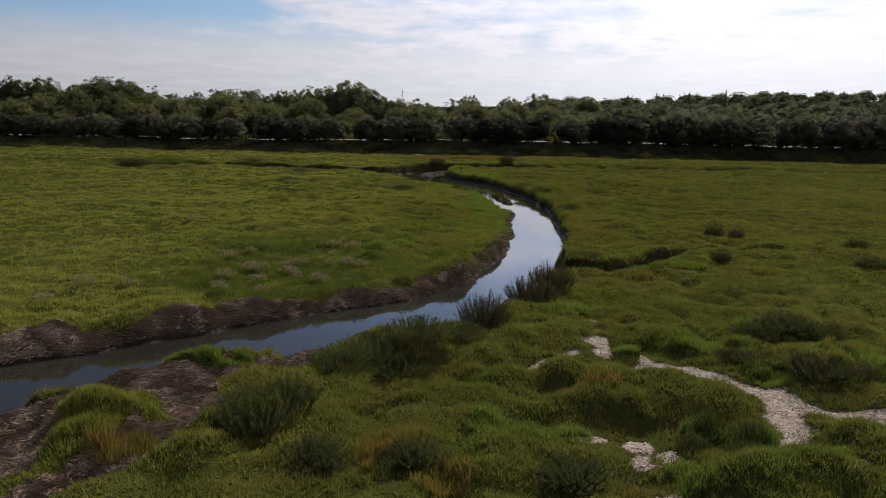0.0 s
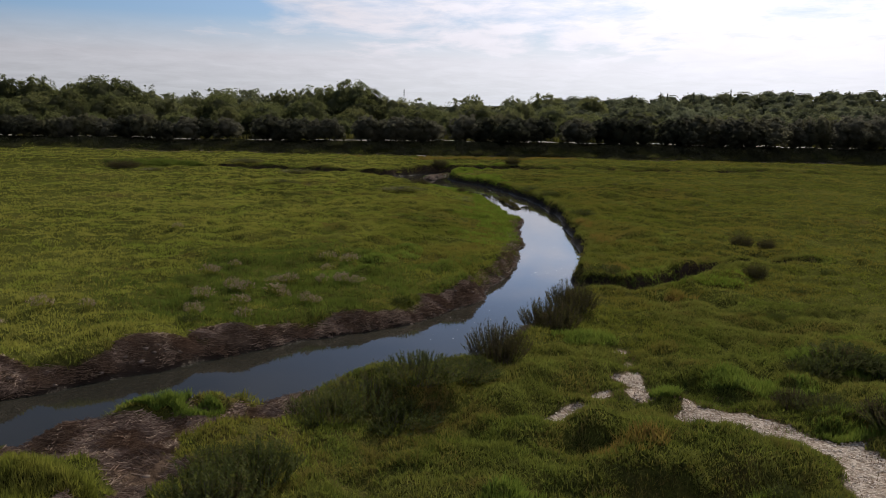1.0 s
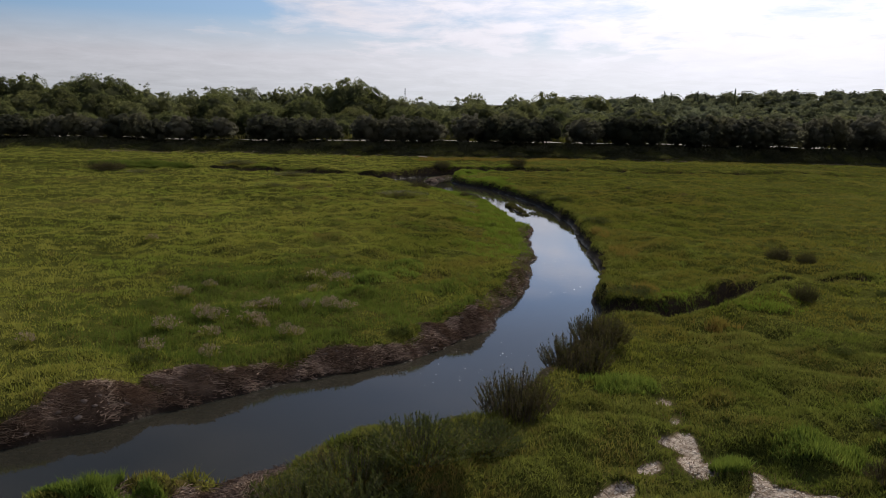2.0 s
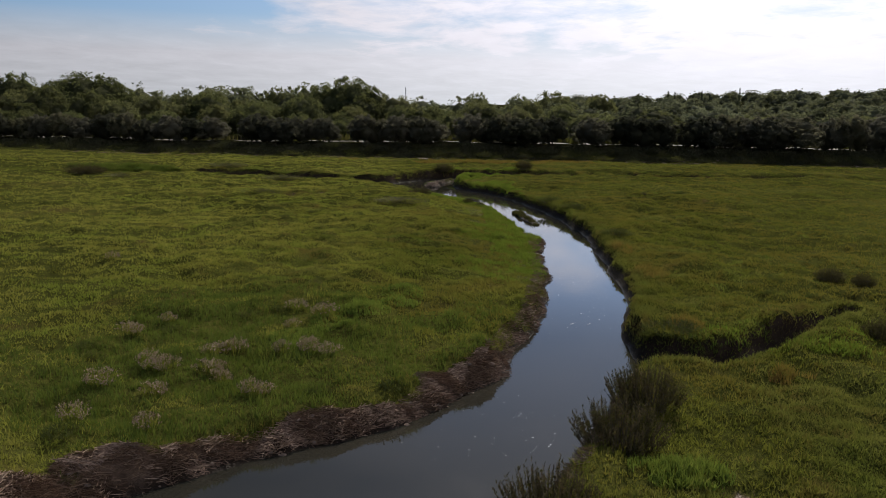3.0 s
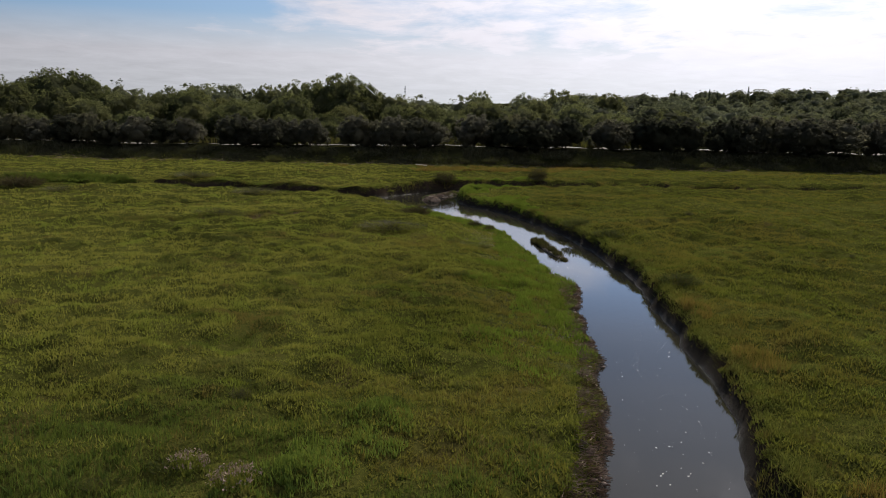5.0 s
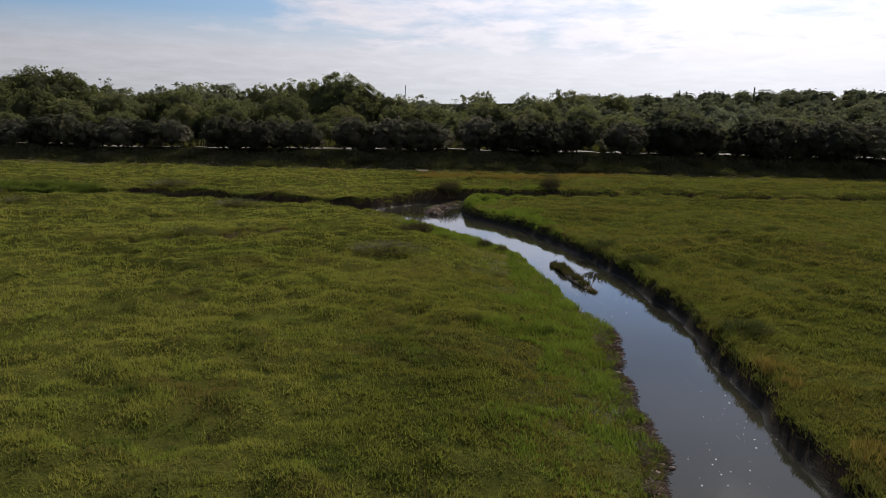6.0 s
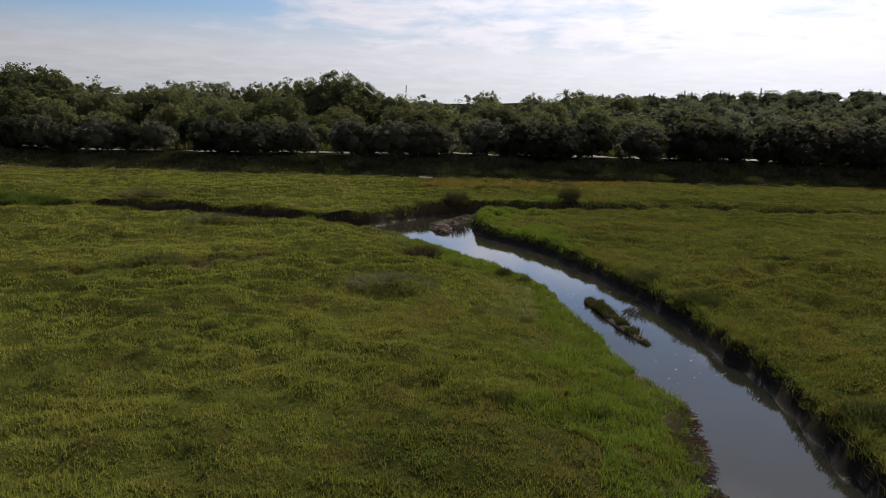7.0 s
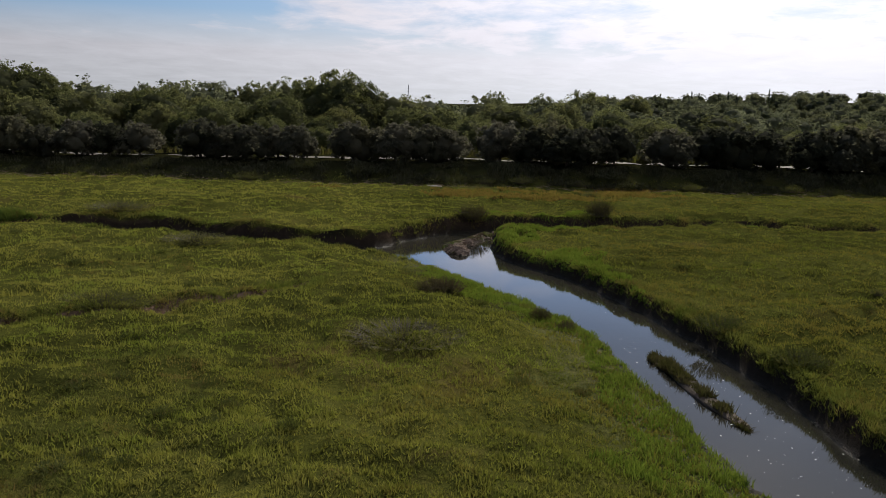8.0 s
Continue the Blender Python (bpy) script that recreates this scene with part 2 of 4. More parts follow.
WEED = plant_material("brown weed", (0.020, 0.017, 0.011), (0.052, 0.042, 0.025), (0.105, 0.080, 0.050), (0.07, 0.045, 0.025), 0.55, 2.0, 0.15)
MUD = plain_material("wet mud", (0.022, 0.016, 0.012), (0.085, 0.064, 0.047), 3.0, 0.8, 0.12, 0.9)
GRAVEL = plain_material("pale track", (0.075, 0.066, 0.054), (0.165, 0.145, 0.12), 2.0)
BARK = plain_material("bark", (0.035, 0.028, 0.020), (0.10, 0.082, 0.062), 4.0)
STEEL = plain_material("grey steel", (0.22, 0.23, 0.24), (0.32, 0.33, 0.34), 1.0, 0.5)
HEDGE_LEAF = leaf_material("hedge leaf", (0.090, 0.087, 0.064), (0.165, 0.158, 0.110), 0.58)
OAK_LEAF = leaf_material("oak leaf", (0.070, 0.081, 0.040), (0.165, 0.174, 0.076), 0.58, 0.03, 0.18)
WILLOW_LEAF = leaf_material("willow leaf", (0.082, 0.089, 0.046), (0.188, 0.188, 0.088), 0.58, 0.03, 0.18)
# paler than real foliage: distance haze is put into the leaf colour
HAZED_LEAF = leaf_material("hazed far leaf", (0.108, 0.122, 0.080), (0.180, 0.190, 0.116), 0.60, 0.03, 0.1)
PINE_LEAF = leaf_material("pine leaf", (0.020, 0.034, 0.018), (0.055, 0.075, 0.036))
# white of the foam, and of flecks that stand for sun glints
FOAM_GLINT = plain_material("foam", (0.6, 0.6, 0.58), (0.8, 0.8, 0.78), 8.0)

# ---------------- mesh helpers ----------------
RNG = np.random.default_rng(7)


def mesh_of(name, verts, faces, mats, smooth=False):
    """A mesh from arrays of corners and of triangles or quads."""
    me = bpy.data.meshes.new(name)
    verts, faces = np.asarray(verts, np.float32), np.asarray(faces, np.int32)
    k = faces.shape[1]
    me.vertices.add(len(verts))
    me.vertices.foreach_set("co", verts.ravel())
    me.loops.add(faces.size)
    me.loops.foreach_set("vertex_index", faces.ravel())
    me.polygons.add(len(faces))
    me.polygons.foreach_set("loop_start", np.arange(0, faces.size, k, dtype=np.int32))
    if smooth:
        me.polygons.foreach_set("use_smooth", np.ones(len(faces), bool))
    for m in mats:
        me.materials.append(m)
    me.update(calc_edges=True)
    return me


def part(name, me, parent=None, label=""):
    ob = new(name, me)
    ob.parent = parent
    return tagged(ob, label)


def lattice(ix, iy, seed):
    h = (ix * 374761393 + iy * 668265263 + seed * 1442695041) & 0xFFFFFFFF
    h = ((h ^ (h >> 13)) * 1274126177) & 0xFFFFFFFF
    return ((h ^ (h >> 16)) & 0xFFFF) / 65535.0


def vnoise(x, y, size, seed=0):
    """Smooth value noise from 0 to 1, with lumps of that size in metres."""
    x, y = np.asarray(x, float) / size, np.asarray(y, float) / size
    ix, iy = np.floor(x).astype(np.int64), np.floor(y).astype(np.int64)
    fx, fy = x - ix, y - iy
    fx, fy = fx * fx * (3 - 2 * fx), fy * fy * (3 - 2 * fy)
    a, b = lattice(ix, iy, seed), lattice(ix + 1, iy, seed)
    c, d = lattice(ix, iy + 1, seed), lattice(ix + 1, iy + 1, seed)
    return (a * (1 - fx) + b * fx) * (1 - fy) + (c * (1 - fx) + d * fx) * fy


def cushions(x, y, cell, seed):
    """Rounded bumps from 0 to 1 with creases between them, one to a cell."""
    ix, iy = np.floor(x / cell).astype(np.int64), np.floor(y / cell).astype(np.int64)
    best = np.zeros(np.shape(x))
    for ox in (-1, 0, 1):
        for oy in (-1, 0, 1):
            cx, cy = ix + ox, iy + oy
            px, py = (cx + 0.1 + 0.8 * lattice(cx, cy, seed)) * cell, (cy + 0.1 + 0.8 * lattice(cx, cy, seed + 1)) * cell
            r = cell * (0.55 + 0.45 * lattice(cx, cy, seed + 2))
            b = np.sqrt(np.maximum(0, 1 - ((x - px) ** 2 + (y - py) ** 2) / r ** 2)) * (0.5 + 0.5 * lattice(cx, cy, seed + 3))
            best = np.maximum(best, b)
    return best


def step(v, a, b):
    t = np.clip((v - a) / (b - a), 0, 1)
    return t * t * (3 - 2 * t)


# ---------------- plan of the marsh ----------------
WATER_Z = -0.45
WEST_BANK = [(-40, 1), (-22, 11.5), (-11, 19.7), (-9.5, 20.9), (-7.8, 22.4), (-6.6, 23.8), (-5.2, 25), (-4.2, 25.8), (-2.7, 26.8), (-1.7, 27.9),
             (-0.2, 29.9), (0.6, 31.2), (1.1, 33.5), (1.9, 36.7), (2.4, 40.5), (2.75, 43), (2.85, 46), (3.0, 49), (3.25, 51), (3.45, 52.3), (3.2, 53.2), (3.0, 54.3),
             (2.7, 56.3), (2.45, 57.8), (2.2, 59.8), (1.95, 61.3), (1.65, 63.2), (1.45, 65), (0.8, 66.9), (0.3, 67.9), (-0.3, 69.1), (-1.0, 70.1), (-2.0, 71.6), (-3.1, 73.5), (-4.3, 75.6), (-5.6, 76.6)]
HEAD = [(-7.4, 78.8), (-6, 80.6), (-4.9, 82.3), (-3.8, 83.8)]
EAST_BANK = [(-2.8, 84.4), (-1.6, 84.4), (-0.9, 82.5), (-1.3, 80.6), (-1.3, 78.8), (-0.6, 76.9), (0.5, 75.3), (1.4, 73.9), (2.35, 71.5), (3.1, 69.2), (4.0, 66.2), (4.5, 64.1), (4.95, 61.4), (5.3, 59),
             (5.6, 56), (5.7, 53.5), (5.55, 49), (5.4, 44.6), (5.25, 41.3), (4.85, 38.4), (4.4, 36.3), (4.15, 34.6), (4.1, 33.1), (4.4, 32.4)]
SOUTH_BANK = [(4.1, 31.8), (3.4, 30.6), (2.8, 29), (2.0, 27), (1.2, 25), (0.6, 23.6), (0, 22.6), (-1.8, 21.7), (-3, 21), (-3.6, 20.6), (-4.4, 20.3),
              (-5.2, 20), (-6, 19.3), (-7.2, 18.4), (-8.4, 17.5), (-9.1, 16.3), (-14, 12.6), (-24, 5.5), (-40, -5)]
CREEK = WEST_BANK + HEAD + EAST_BANK + SOUTH_BANK
# gullies: x, y, half width, bed depth
FAR_WEST = [(-90, 74, 0.1, 0.08), (-45, 76.4, 0.1, 0.10), (-26, 79.3, 0.2, 0.2), (-22.5, 80.7, 0.7, 0.6), (-20, 80.7, 0.9, 0.8), (-16.5, 80.4, 1.0, 0.8), (-12.3, 78.8, 1.1, 0.8), (-9.5, 78.2, 1.2, 0.8), (-6.8, 77.8, 1.4, 0.8), (-5, 78, 2, 0.8)]
FAR_EAST = [(-5.2, 80.6, 0.9, 0.8), (-3.4, 83.6, 0.7, 0.7), (-1.4, 85.0, 0.8, 0.5), (0.7, 85.4, 1.0, 0.43), (3.2, 85.6, 0.9, 0.46), (6, 86.2, 0.9, 0.40), (8.5, 87.3, 0.9, 0.38), (11, 88.4, 0.8, 0.36), (13.4, 88.8, 0.8, 0.36),
            (15.6, 88, 0.6, 0.4), (19, 87.6, 0.25, 0.22), (40, 90, 0.12, 0.12), (90, 95, 0.1, 0.1)]
SIDE_GULLY = [(4.2, 32.2, 0.55, 0.62), (5.5, 31.7, 0.45, 0.56), (6.8, 32.4, 0.36, 0.5), (8.6, 34.2, 0.25, 0.4), (10.8, 36.1, 0.2, 0.3), (14, 37, 0.15, 0.15)]
RUNNEL = [(-16, 61.4, 0.03, 0.08), (-14.2, 62.4, 0.06, 0.14), (-11.8, 63.5, 0.07, 0.16), (-11.1, 65.0, 0.07, 0.16), (-9.9, 65.8, 0.06, 0.14), (-9, 66.7, 0.05, 0.10), (-8, 68.3, 0.03, 0.06)]
# pale dry mud: x, y, half width
DRY = [[(3.95, 24.0, 0.14), (4.05, 22.7, 0.35), (3.75, 21.3, 0.60), (4.4, 20.5, 0.60), (5.0, 20.0, 0.52), (5.6, 19.4, 0.42), (6.0, 18.8, 0.36), (6.7, 18.5, 0.36), (7.0, 18.0, 0.34), (7.3, 17.4, 0.36), (8.0, 17.0, 0.40), (10, 16, 0.4)],
       [(3.6, 21.4, 0.50), (2.9, 20.6, 0.36), (2.2, 19.8, 0.24), (1.6, 19.2, 0.12)],
       [(7.1, 17.2, 0.40), (6.6, 16.0, 0.40), (6.1, 15.1, 0.40), (5.7, 14.7, 0.30)], [(6.6, 15.4, 0.2), (6.6, 14.9, 0.2), (7.0, 14.5, 0.2), (7.8, 13.4, 0.25)],
       [(1.9, 15.5, 0.24), (2.4, 15.2, 0.38)], [(3.6, 15.2, 0.36), (4.0, 14.6, 0.42), (3.8, 14.2, 0.40)], [(3.3, 12.9, 0.22), (3.6, 12.7, 0.2)]]


def polygon_distance(x, y, pts):
    """Signed distance to a closed outline, negative inside."""
    best, inside = np.full(x.shape, 1e9), np.zeros(x.shape, bool)
    for (ax, ay), (bx, by) in zip(pts, pts[1:] + pts[:1]):
        ex, ey = bx - ax, by - ay
        t = np.clip(((x - ax) * ex + (y - ay) * ey) / (ex * ex + ey * ey), 0, 1)
        best = np.minimum(best, (x - ax - t * ex) ** 2 + (y - ay - t * ey) ** 2)
        if ey:
            inside ^= ((ay > y) != (by > y)) & (x < ax + ex * (y - ay) / ey)
    return np.where(inside, -1, 1) * np.sqrt(best)


def line_distance(x, y, pts):
    """Distance to the rim of a line with a half width, and the value that the line carries there."""
    best, deep = np.full(x.shape, 1e9), np.zeros(x.shape)
    for a, b in zip(pts, pts[1:]):
        ex, ey = b[0] - a[0], b[1] - a[1]
        t = np.clip(((x - a[0]) * ex + (y - a[1]) * ey) / (ex * ex + ey * ey), 0, 1)
        d = np.hypot(x - a[0] - t * ex, y - a[1] - t * ey) - (a[2] + t * (b[2] - a[2]))
        near = d < best
        best = np.where(near, d, best)
        deep = np.where(near, a[-1] + t * (b[-1] - a[-1]), deep)
    return best, deep


def edge_y(x):
    """The line where the marsh ends against the sea bank."""
    return 106.2 + 0.085 * x


def hill(x, y):
    """Land behind the sea bank, rising to the wooded hill."""
    far = step(y, 150, 520)
    return far * (2.0 + 12.6 * np.exp(-((x - 260) / 190.0) ** 2)) + 1.5 * step(y, 400, 1500)


CELL, X0, Y0, X1, Y1 = 0.2, -90.0, -6.0, 100.0, 150.0
gx, gy = np.meshgrid(np.arange(X0, X1, CELL), np.arange(Y0, Y1, CELL))
wob = (vnoise(gx, gy, 0.9, 3) - 0.5) * 0.5 + (vnoise(gx, gy, 2.2, 4) - 0.5) * 0.5
shore = polygon_distance(gx, gy, CREEK) + wob * 0.55
rim, land = shore.copy(), np.zeros(gx.shape)
low_bank = step(gx, 3.5, 0.5) * step(gy, 40, 30) * step(polygon_distance(gx, gy, [(-60, 60), (60, 60), (60, 32), (2, 32), (-2, 26), (-12, 18), (-60, -15)]), 0.5, -0.5)
mudflat = 0.8 * np.exp(-(((gx + 6.0) / 1.7) ** 2 + ((gy - 17.3) / 1.0) ** 2))
for line in ([(-6.3, 17.6, 0.5), (-5.2, 16.6, 0.7), (-5.2, 15.2, 0.45), (-5.6, 13.4, 0.32), (-6.4, 12.0, 0.32)], [(-8.6, 15.9, 0.2), (-7.6, 14.3, 0.28), (-7.3, 13.0, 0.25)], [(-5.2, 18.2, 0.3), (-4.2, 18.4, 0.35), (-3.4, 18.9, 0.2)]):
    mudflat = np.maximum(mudflat, 1.1 * step(line_distance(gx, gy, line)[0] + wob * 0.5, 0.45, -0.1))
mudflat = mudflat * (0.30 + 1.35 * vnoise(gx, gy, 0.95, 9))
south_low = step(gx, -2.4, -3.4) * step(gy, 22, 21) * step(shore, 2.6, 1.2) * step(gy - 0.75 * gx, 26.5, 25.5) * (1 - low_bank)
slope = 0.30 + 0.5 * south_low + 0.62 * low_bank * (0.6 + 0.8 * vnoise(gx, gy, 2.4, 8))
land = -0.45 + 0.45 * step(shore / slope, -0.25, 1.0)
land = np.where(shore < 0, np.maximum(-0.45 + shore * 0.6, -0.95), land)
west_low = step(gy, 36, 46) * step(gy, 78, 74) * (gx < np.interp(gy, [36, 45, 52, 60, 65, 70, 75, 80], [3.4, 4.1, 4.5, 3.6, 2.9, 0.8, -1.6, -4.0]))
east_rim = step(gy, 34, 40) * step(gy, 80, 76) * (gx > np.interp(gy, [34, 52, 60, 65, 70, 75, 80], [3.2, 4.5, 3.6, 2.9, 0.8, -1.6, -3.0])) * step(shore, 2.2, 0.3)
low_land = np.minimum(land, -0.42 + 0.10 * np.maximum(shore, 0))
land = np.where(shore > 0, land + west_low * (low_land - land), land)
for line in (FAR_WEST, FAR_EAST, SIDE_GULLY, RUNNEL):
    d, deep = line_distance(gx, gy, line)
    d = d + wob * 0.4
    land = np.minimum(land, -deep * step(d, 0.28, -0.12))
    rim = np.minimum(rim, d)
swell = (vnoise(gx, gy, 6, 11) - 0.5) * 0.10 + (vnoise(gx, gy, 1.7, 12) - 0.5) * 0.13 + (vnoise(gx, gy, 0.8, 13) - 0.5) * 0.16
mound = step(gy, 26, 21) * step(gx, -3.5, -1.5) + step(gx, 4.5, 7) * step(gy, 33, 28)
mound = np.clip(mound, 0, 1)
swell = swell + mound * ((vnoise(gx, gy, 3.1, 15) - 0.4) * 0.22 + 0.42 * cushions(gx, gy, 1.35, 14) - 0.18) + 0.20 * cushions(gx, gy, 0.9, 60) + (1 - mound) * (0.14 * cushions(gx, gy, 2.1, 61) + 0.36 * vnoise(gx, gy, 4.5, 64) * cushions(gx, gy, 1.1, 62)) - 0.17
domes = np.zeros(gx.shape)
for cx, cy, rx, ry, tall in ((4.2, 17.4, 2.3, 1.3, 0.30), (2.0, 17.9, 1.3, 0.9, 0.22), (-0.9, 20.0, 2.2, 1.2, 0.26), (7.9, 15.3, 0.8, 0.6, 0.18), (0.6, 13.6, 2.2, 1.0, 0.24), (5.4, 13.2, 1.6, 0.8, 0.26), (9.4, 19.9, 1.5, 0.9, 0.2), (2.2, 21.8, 1.2, 0.9, 0.20), (-6.6, 14.6, 1.1, 0.8, 0.22), (-3.7, 13.3, 1.2, 0.9, 0.2)):
    domes = np.maximum(domes, tall * np.sqrt(np.maximum(0, 1 - ((gx - cx) / rx) ** 2 - ((gy - cy) / ry) ** 2 - 0.35 * wob)))
near_dry = np.zeros(gx.shape)
for line in DRY:
    near_dry = np.maximum(near_dry, step(line_distance(gx, gy, line)[0], 1.0, 0.1))
swell = swell - 0.20 * near_dry * mound + domes
swell = swell + 0.13 * step(rim, 0.1, 0.3) * step(rim, 1.3, 0.5) * (1 - low_bank) * (1 - south_low) * step(gy, 40, 34)
swell = swell * (1 - 0.7 * west_low * step(shore, 4.5, 1.0)) - 0.06 * west_low * step(shore, 4.5, 1.0)
swell = swell * (1 - 0.5 * east_rim) + 0.05 * east_rim
beyond = gy - np.interp(gx, [-90, -22, -16.5, -12, -9, -5, -2, 2, 6, 9, 13, 16, 20, 40, 90], [74, 80.8, 80.5, 79.0, 78.5, 79.3, 84.5, 86, 87.2, 88.8, 90.4, 88.6, 88, 90.4, 95])
swell = swell + (0.22 + 0.04 * step(gx, -2.0, 3.0)) * step(beyond, 0.0, 0.6) * step(beyond, 18, 6) - 0.12 * step(beyond, 8, 18) * step(gy - edge_y(gx), 1.0, -0.5)
flat_top = step(rim, 0.0, 0.35)
land = land + swell * flat_top
green_clump = np.maximum.reduce([np.exp(-(((gx + cx) / rx) ** 2 + ((gy - cy) / ry) ** 2)) for cx, cy, rx, ry in ((6.2, 18.7, 0.9, 0.42), (5.0, 19.2, 0.5, 0.3), (8.4, 16.9, 0.6, 0.35), (6.3, 15.2, 1.1, 0.6), (4.3, 19.6, 0.35, 0.25))])
mudflat = np.maximum(mudflat, 0.85 * south_low * (0.5 + 0.9 * vnoise(gx, gy, 0.8, 10))) * (1 - step(green_clump, 0.2, 0.6))
land = land - np.clip(np.maximum(mudflat, south_low), 0, 1) * 0.27 * flat_top + 0.30 * step(green_clump, 0.15, 0.8)
land = land + (vnoise(gx, gy, 0.45, 16) - 0.5) * 0.16 * np.clip(mudflat + low_bank * step(shore, 1.6, 0.6), 0, 1)
dry = np.zeros(gx.shape)
for line in DRY:
    d, _ = line_distance(gx, gy, line)
    dry = np.maximum(dry, step(d + 0.12 + wob * 0.6 + 0.9 * (vnoise(gx, gy, 0.55, 19) - 0.5) + 0.5 * (vnoise(gx, gy, 0.28, 20) - 0.5), 0.10, -0.10))
land = np.where(dry > 0, land * (1 - dry) + dry * (-0.10 + 0.25 * swell), land)
spit = step(line_distance(gx, gy, [(-3.0, 78.5, 0.55), (-3.0, 80.2, 0.72), (-2.3, 82.2, 0.55), (-1.5, 84.2, 0.35)])[0] + 0.8 * wob, 0.30, -0.7)
land = np.where(spit > 0.35, np.minimum(np.maximum(land, -0.47 + 0.42 * (spit - 0.35)), -0.26 + 0.10 * vnoise(gx, gy, 0.6, 17)), land)
bank_in = gy - edge_y(gx)
land = land + (1.0 + 0.5 * step(gx, -30, 5)) * (step(bank_in, 0.2, 4.6) - 0.6 * step(bank_in, 11, 20)) + hill(gx, gy)
bare = np.clip(np.maximum.reduce([step(mudflat, 0.42, 0.62), dry, step(spit, 0.30, 0.4), low_bank * step(shore + (vnoise(gx, gy, 0.8, 18) - 0.5) * 0.9 + 0.40 * step(gy, 27, 33), 0.78, 0.42)]), 0, 1)


def field(grid, x, y):
    """Reads a field of the plan at any place."""
    fx, fy = np.clip((np.asarray(x) - X0) / CELL, 0, grid.shape[1] - 1.001), np.clip((np.asarray(y) - Y0) / CELL, 0, grid.shape[0] - 1.001)
    ix, iy = fx.astype(int), fy.astype(int)
    tx, ty = fx - ix, fy - iy
    return (grid[iy, ix] * (1 - tx) + grid[iy, ix + 1] * tx) * (1 - ty) + (grid[iy + 1, ix] * (1 - tx) + grid[iy + 1, ix + 1] * tx) * ty


def height(x, y):
    x, y = np.asarray(x, float), np.asarray(y, float)
    inside = (x > X0) & (x < X1 - 1) & (y > Y0) & (y < Y1 - 1)
    return np.where(inside, field(land, x, y), 0.25 * step(y - edge_y(x), -40, 20) + hill(x, y))


# ---------------- ground and water ----------------


def spaced(*runs):
    """Coordinates from runs of (start, end, step)."""
    return np.unique(np.round(np.concatenate([np.arange(a, b, s) for a, b, s in runs]), 3))


def build_ground():
    xs = spaced((-3000, -400, 260), (-400, -90, 20), (-90, -30, 1.2), (-30, -12, 0.6), (-12, 12, 0.27), (12, 30, 0.6), (30, 100, 1.2), (100, 500, 20), (500, 3001, 250))
    ys = spaced((-3000, -200, 280), (-200, -6, 12), (-6, 10, 0.8), (10, 78, 0.27), (78, 95, 0.33), (95, 116, 0.5), (116, 150, 1.0), (150, 600, 15), (600, 3001, 200))
    x, y = np.meshgrid(xs, ys)
    z = height(x, y)
    nx = len(xs)
    i = (np.arange(len(ys) - 1)[:, None] * nx + np.arange(nx - 1)[None, :]).ravel()
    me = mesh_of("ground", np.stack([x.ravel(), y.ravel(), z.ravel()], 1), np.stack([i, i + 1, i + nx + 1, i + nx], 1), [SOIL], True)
    a = me.attributes.new("dryness", "FLOAT", "POINT")
    inside = (x > X0) & (x < X1 - 1) & (y > Y0) & (y < Y1 - 1)
    a.data.foreach_set("value", np.where(inside, field(dry, x, y), 0).ravel().astype(np.float32))
    a = me.attributes.new("bareness", "FLOAT", "POINT")
    a.data.foreach_set("value", np.where(inside, field(np.maximum(bare, step(rim, 0.34, 0.22)), x, y), 0).ravel().astype(np.float32))
    # mask for the shade painted on the bank walls
    a = me.attributes.new("cut_shade", "FLOAT", "POINT")
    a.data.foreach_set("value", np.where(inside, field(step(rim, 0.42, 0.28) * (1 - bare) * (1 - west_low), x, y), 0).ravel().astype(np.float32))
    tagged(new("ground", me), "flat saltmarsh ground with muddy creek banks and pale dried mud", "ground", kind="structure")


def build_water():
    me = mesh_of("water", [(-90, -6, WATER_Z), (100, -6, WATER_Z), (100, 104, WATER_Z), (-90, 104, WATER_Z)], [(0, 1, 2, 3)], [WATER])
    tagged(new("water", me), "still murky tidal creek reflecting the pale sky", "water", kind="structure")


build_ground()
build_water()

# ---------------- plants that cover the marsh ----------------


def blades(name, x, y, tall, wide, mat, label, lean=0.5, lift=0.0, lying=0.0, tuft=1):
    """One mesh of single blades, a triangle each, in tufts of so many; lying ones make a low mat."""
    k = len(x)
    if tuft > 1:
        root = np.arange(k) // tuft * tuft
        wide = np.broadcast_to(wide, (k,))[root]
        tall = np.broadcast_to(tall, (k,))[root]
        x, y = x[root] + RNG.normal(0, 1.3, k) * wide, y[root] + RNG.normal(0, 1.3, k) * wide
    a, b = RNG.uniform(0, 2 * math.pi, k), RNG.uniform(0, 2 * math.pi, k)
    z = height(x, y) - 0.02 + lift
    h = tall * RNG.uniform(0.6, 1.3, k)
    l = (0.1 + RNG.uniform(0, 1, k) ** 2 * lean * 1.8) * h
    lies = RNG.uniform(0, 1, k) < lying
    a = np.where(lies, b + math.pi / 2 + RNG.normal(0, 0.35, k), a)
    l = np.where(lies, h * RNG.uniform(0.7, 1.4, k), l)
    h = np.where(lies, h * 0.7, h)
    ux, uy = np.cos(a) * wide / 2, np.sin(a) * wide / 2
    v = np.empty((k, 3, 3))
    v[:, 0] = np.stack([x - ux, y - uy, z], 1)
    v[:, 1] = np.stack([x + ux, y + uy, z], 1)
    v[:, 2] = np.stack([x + np.cos(b) * l, y + np.sin(b) * l, z + h], 1)
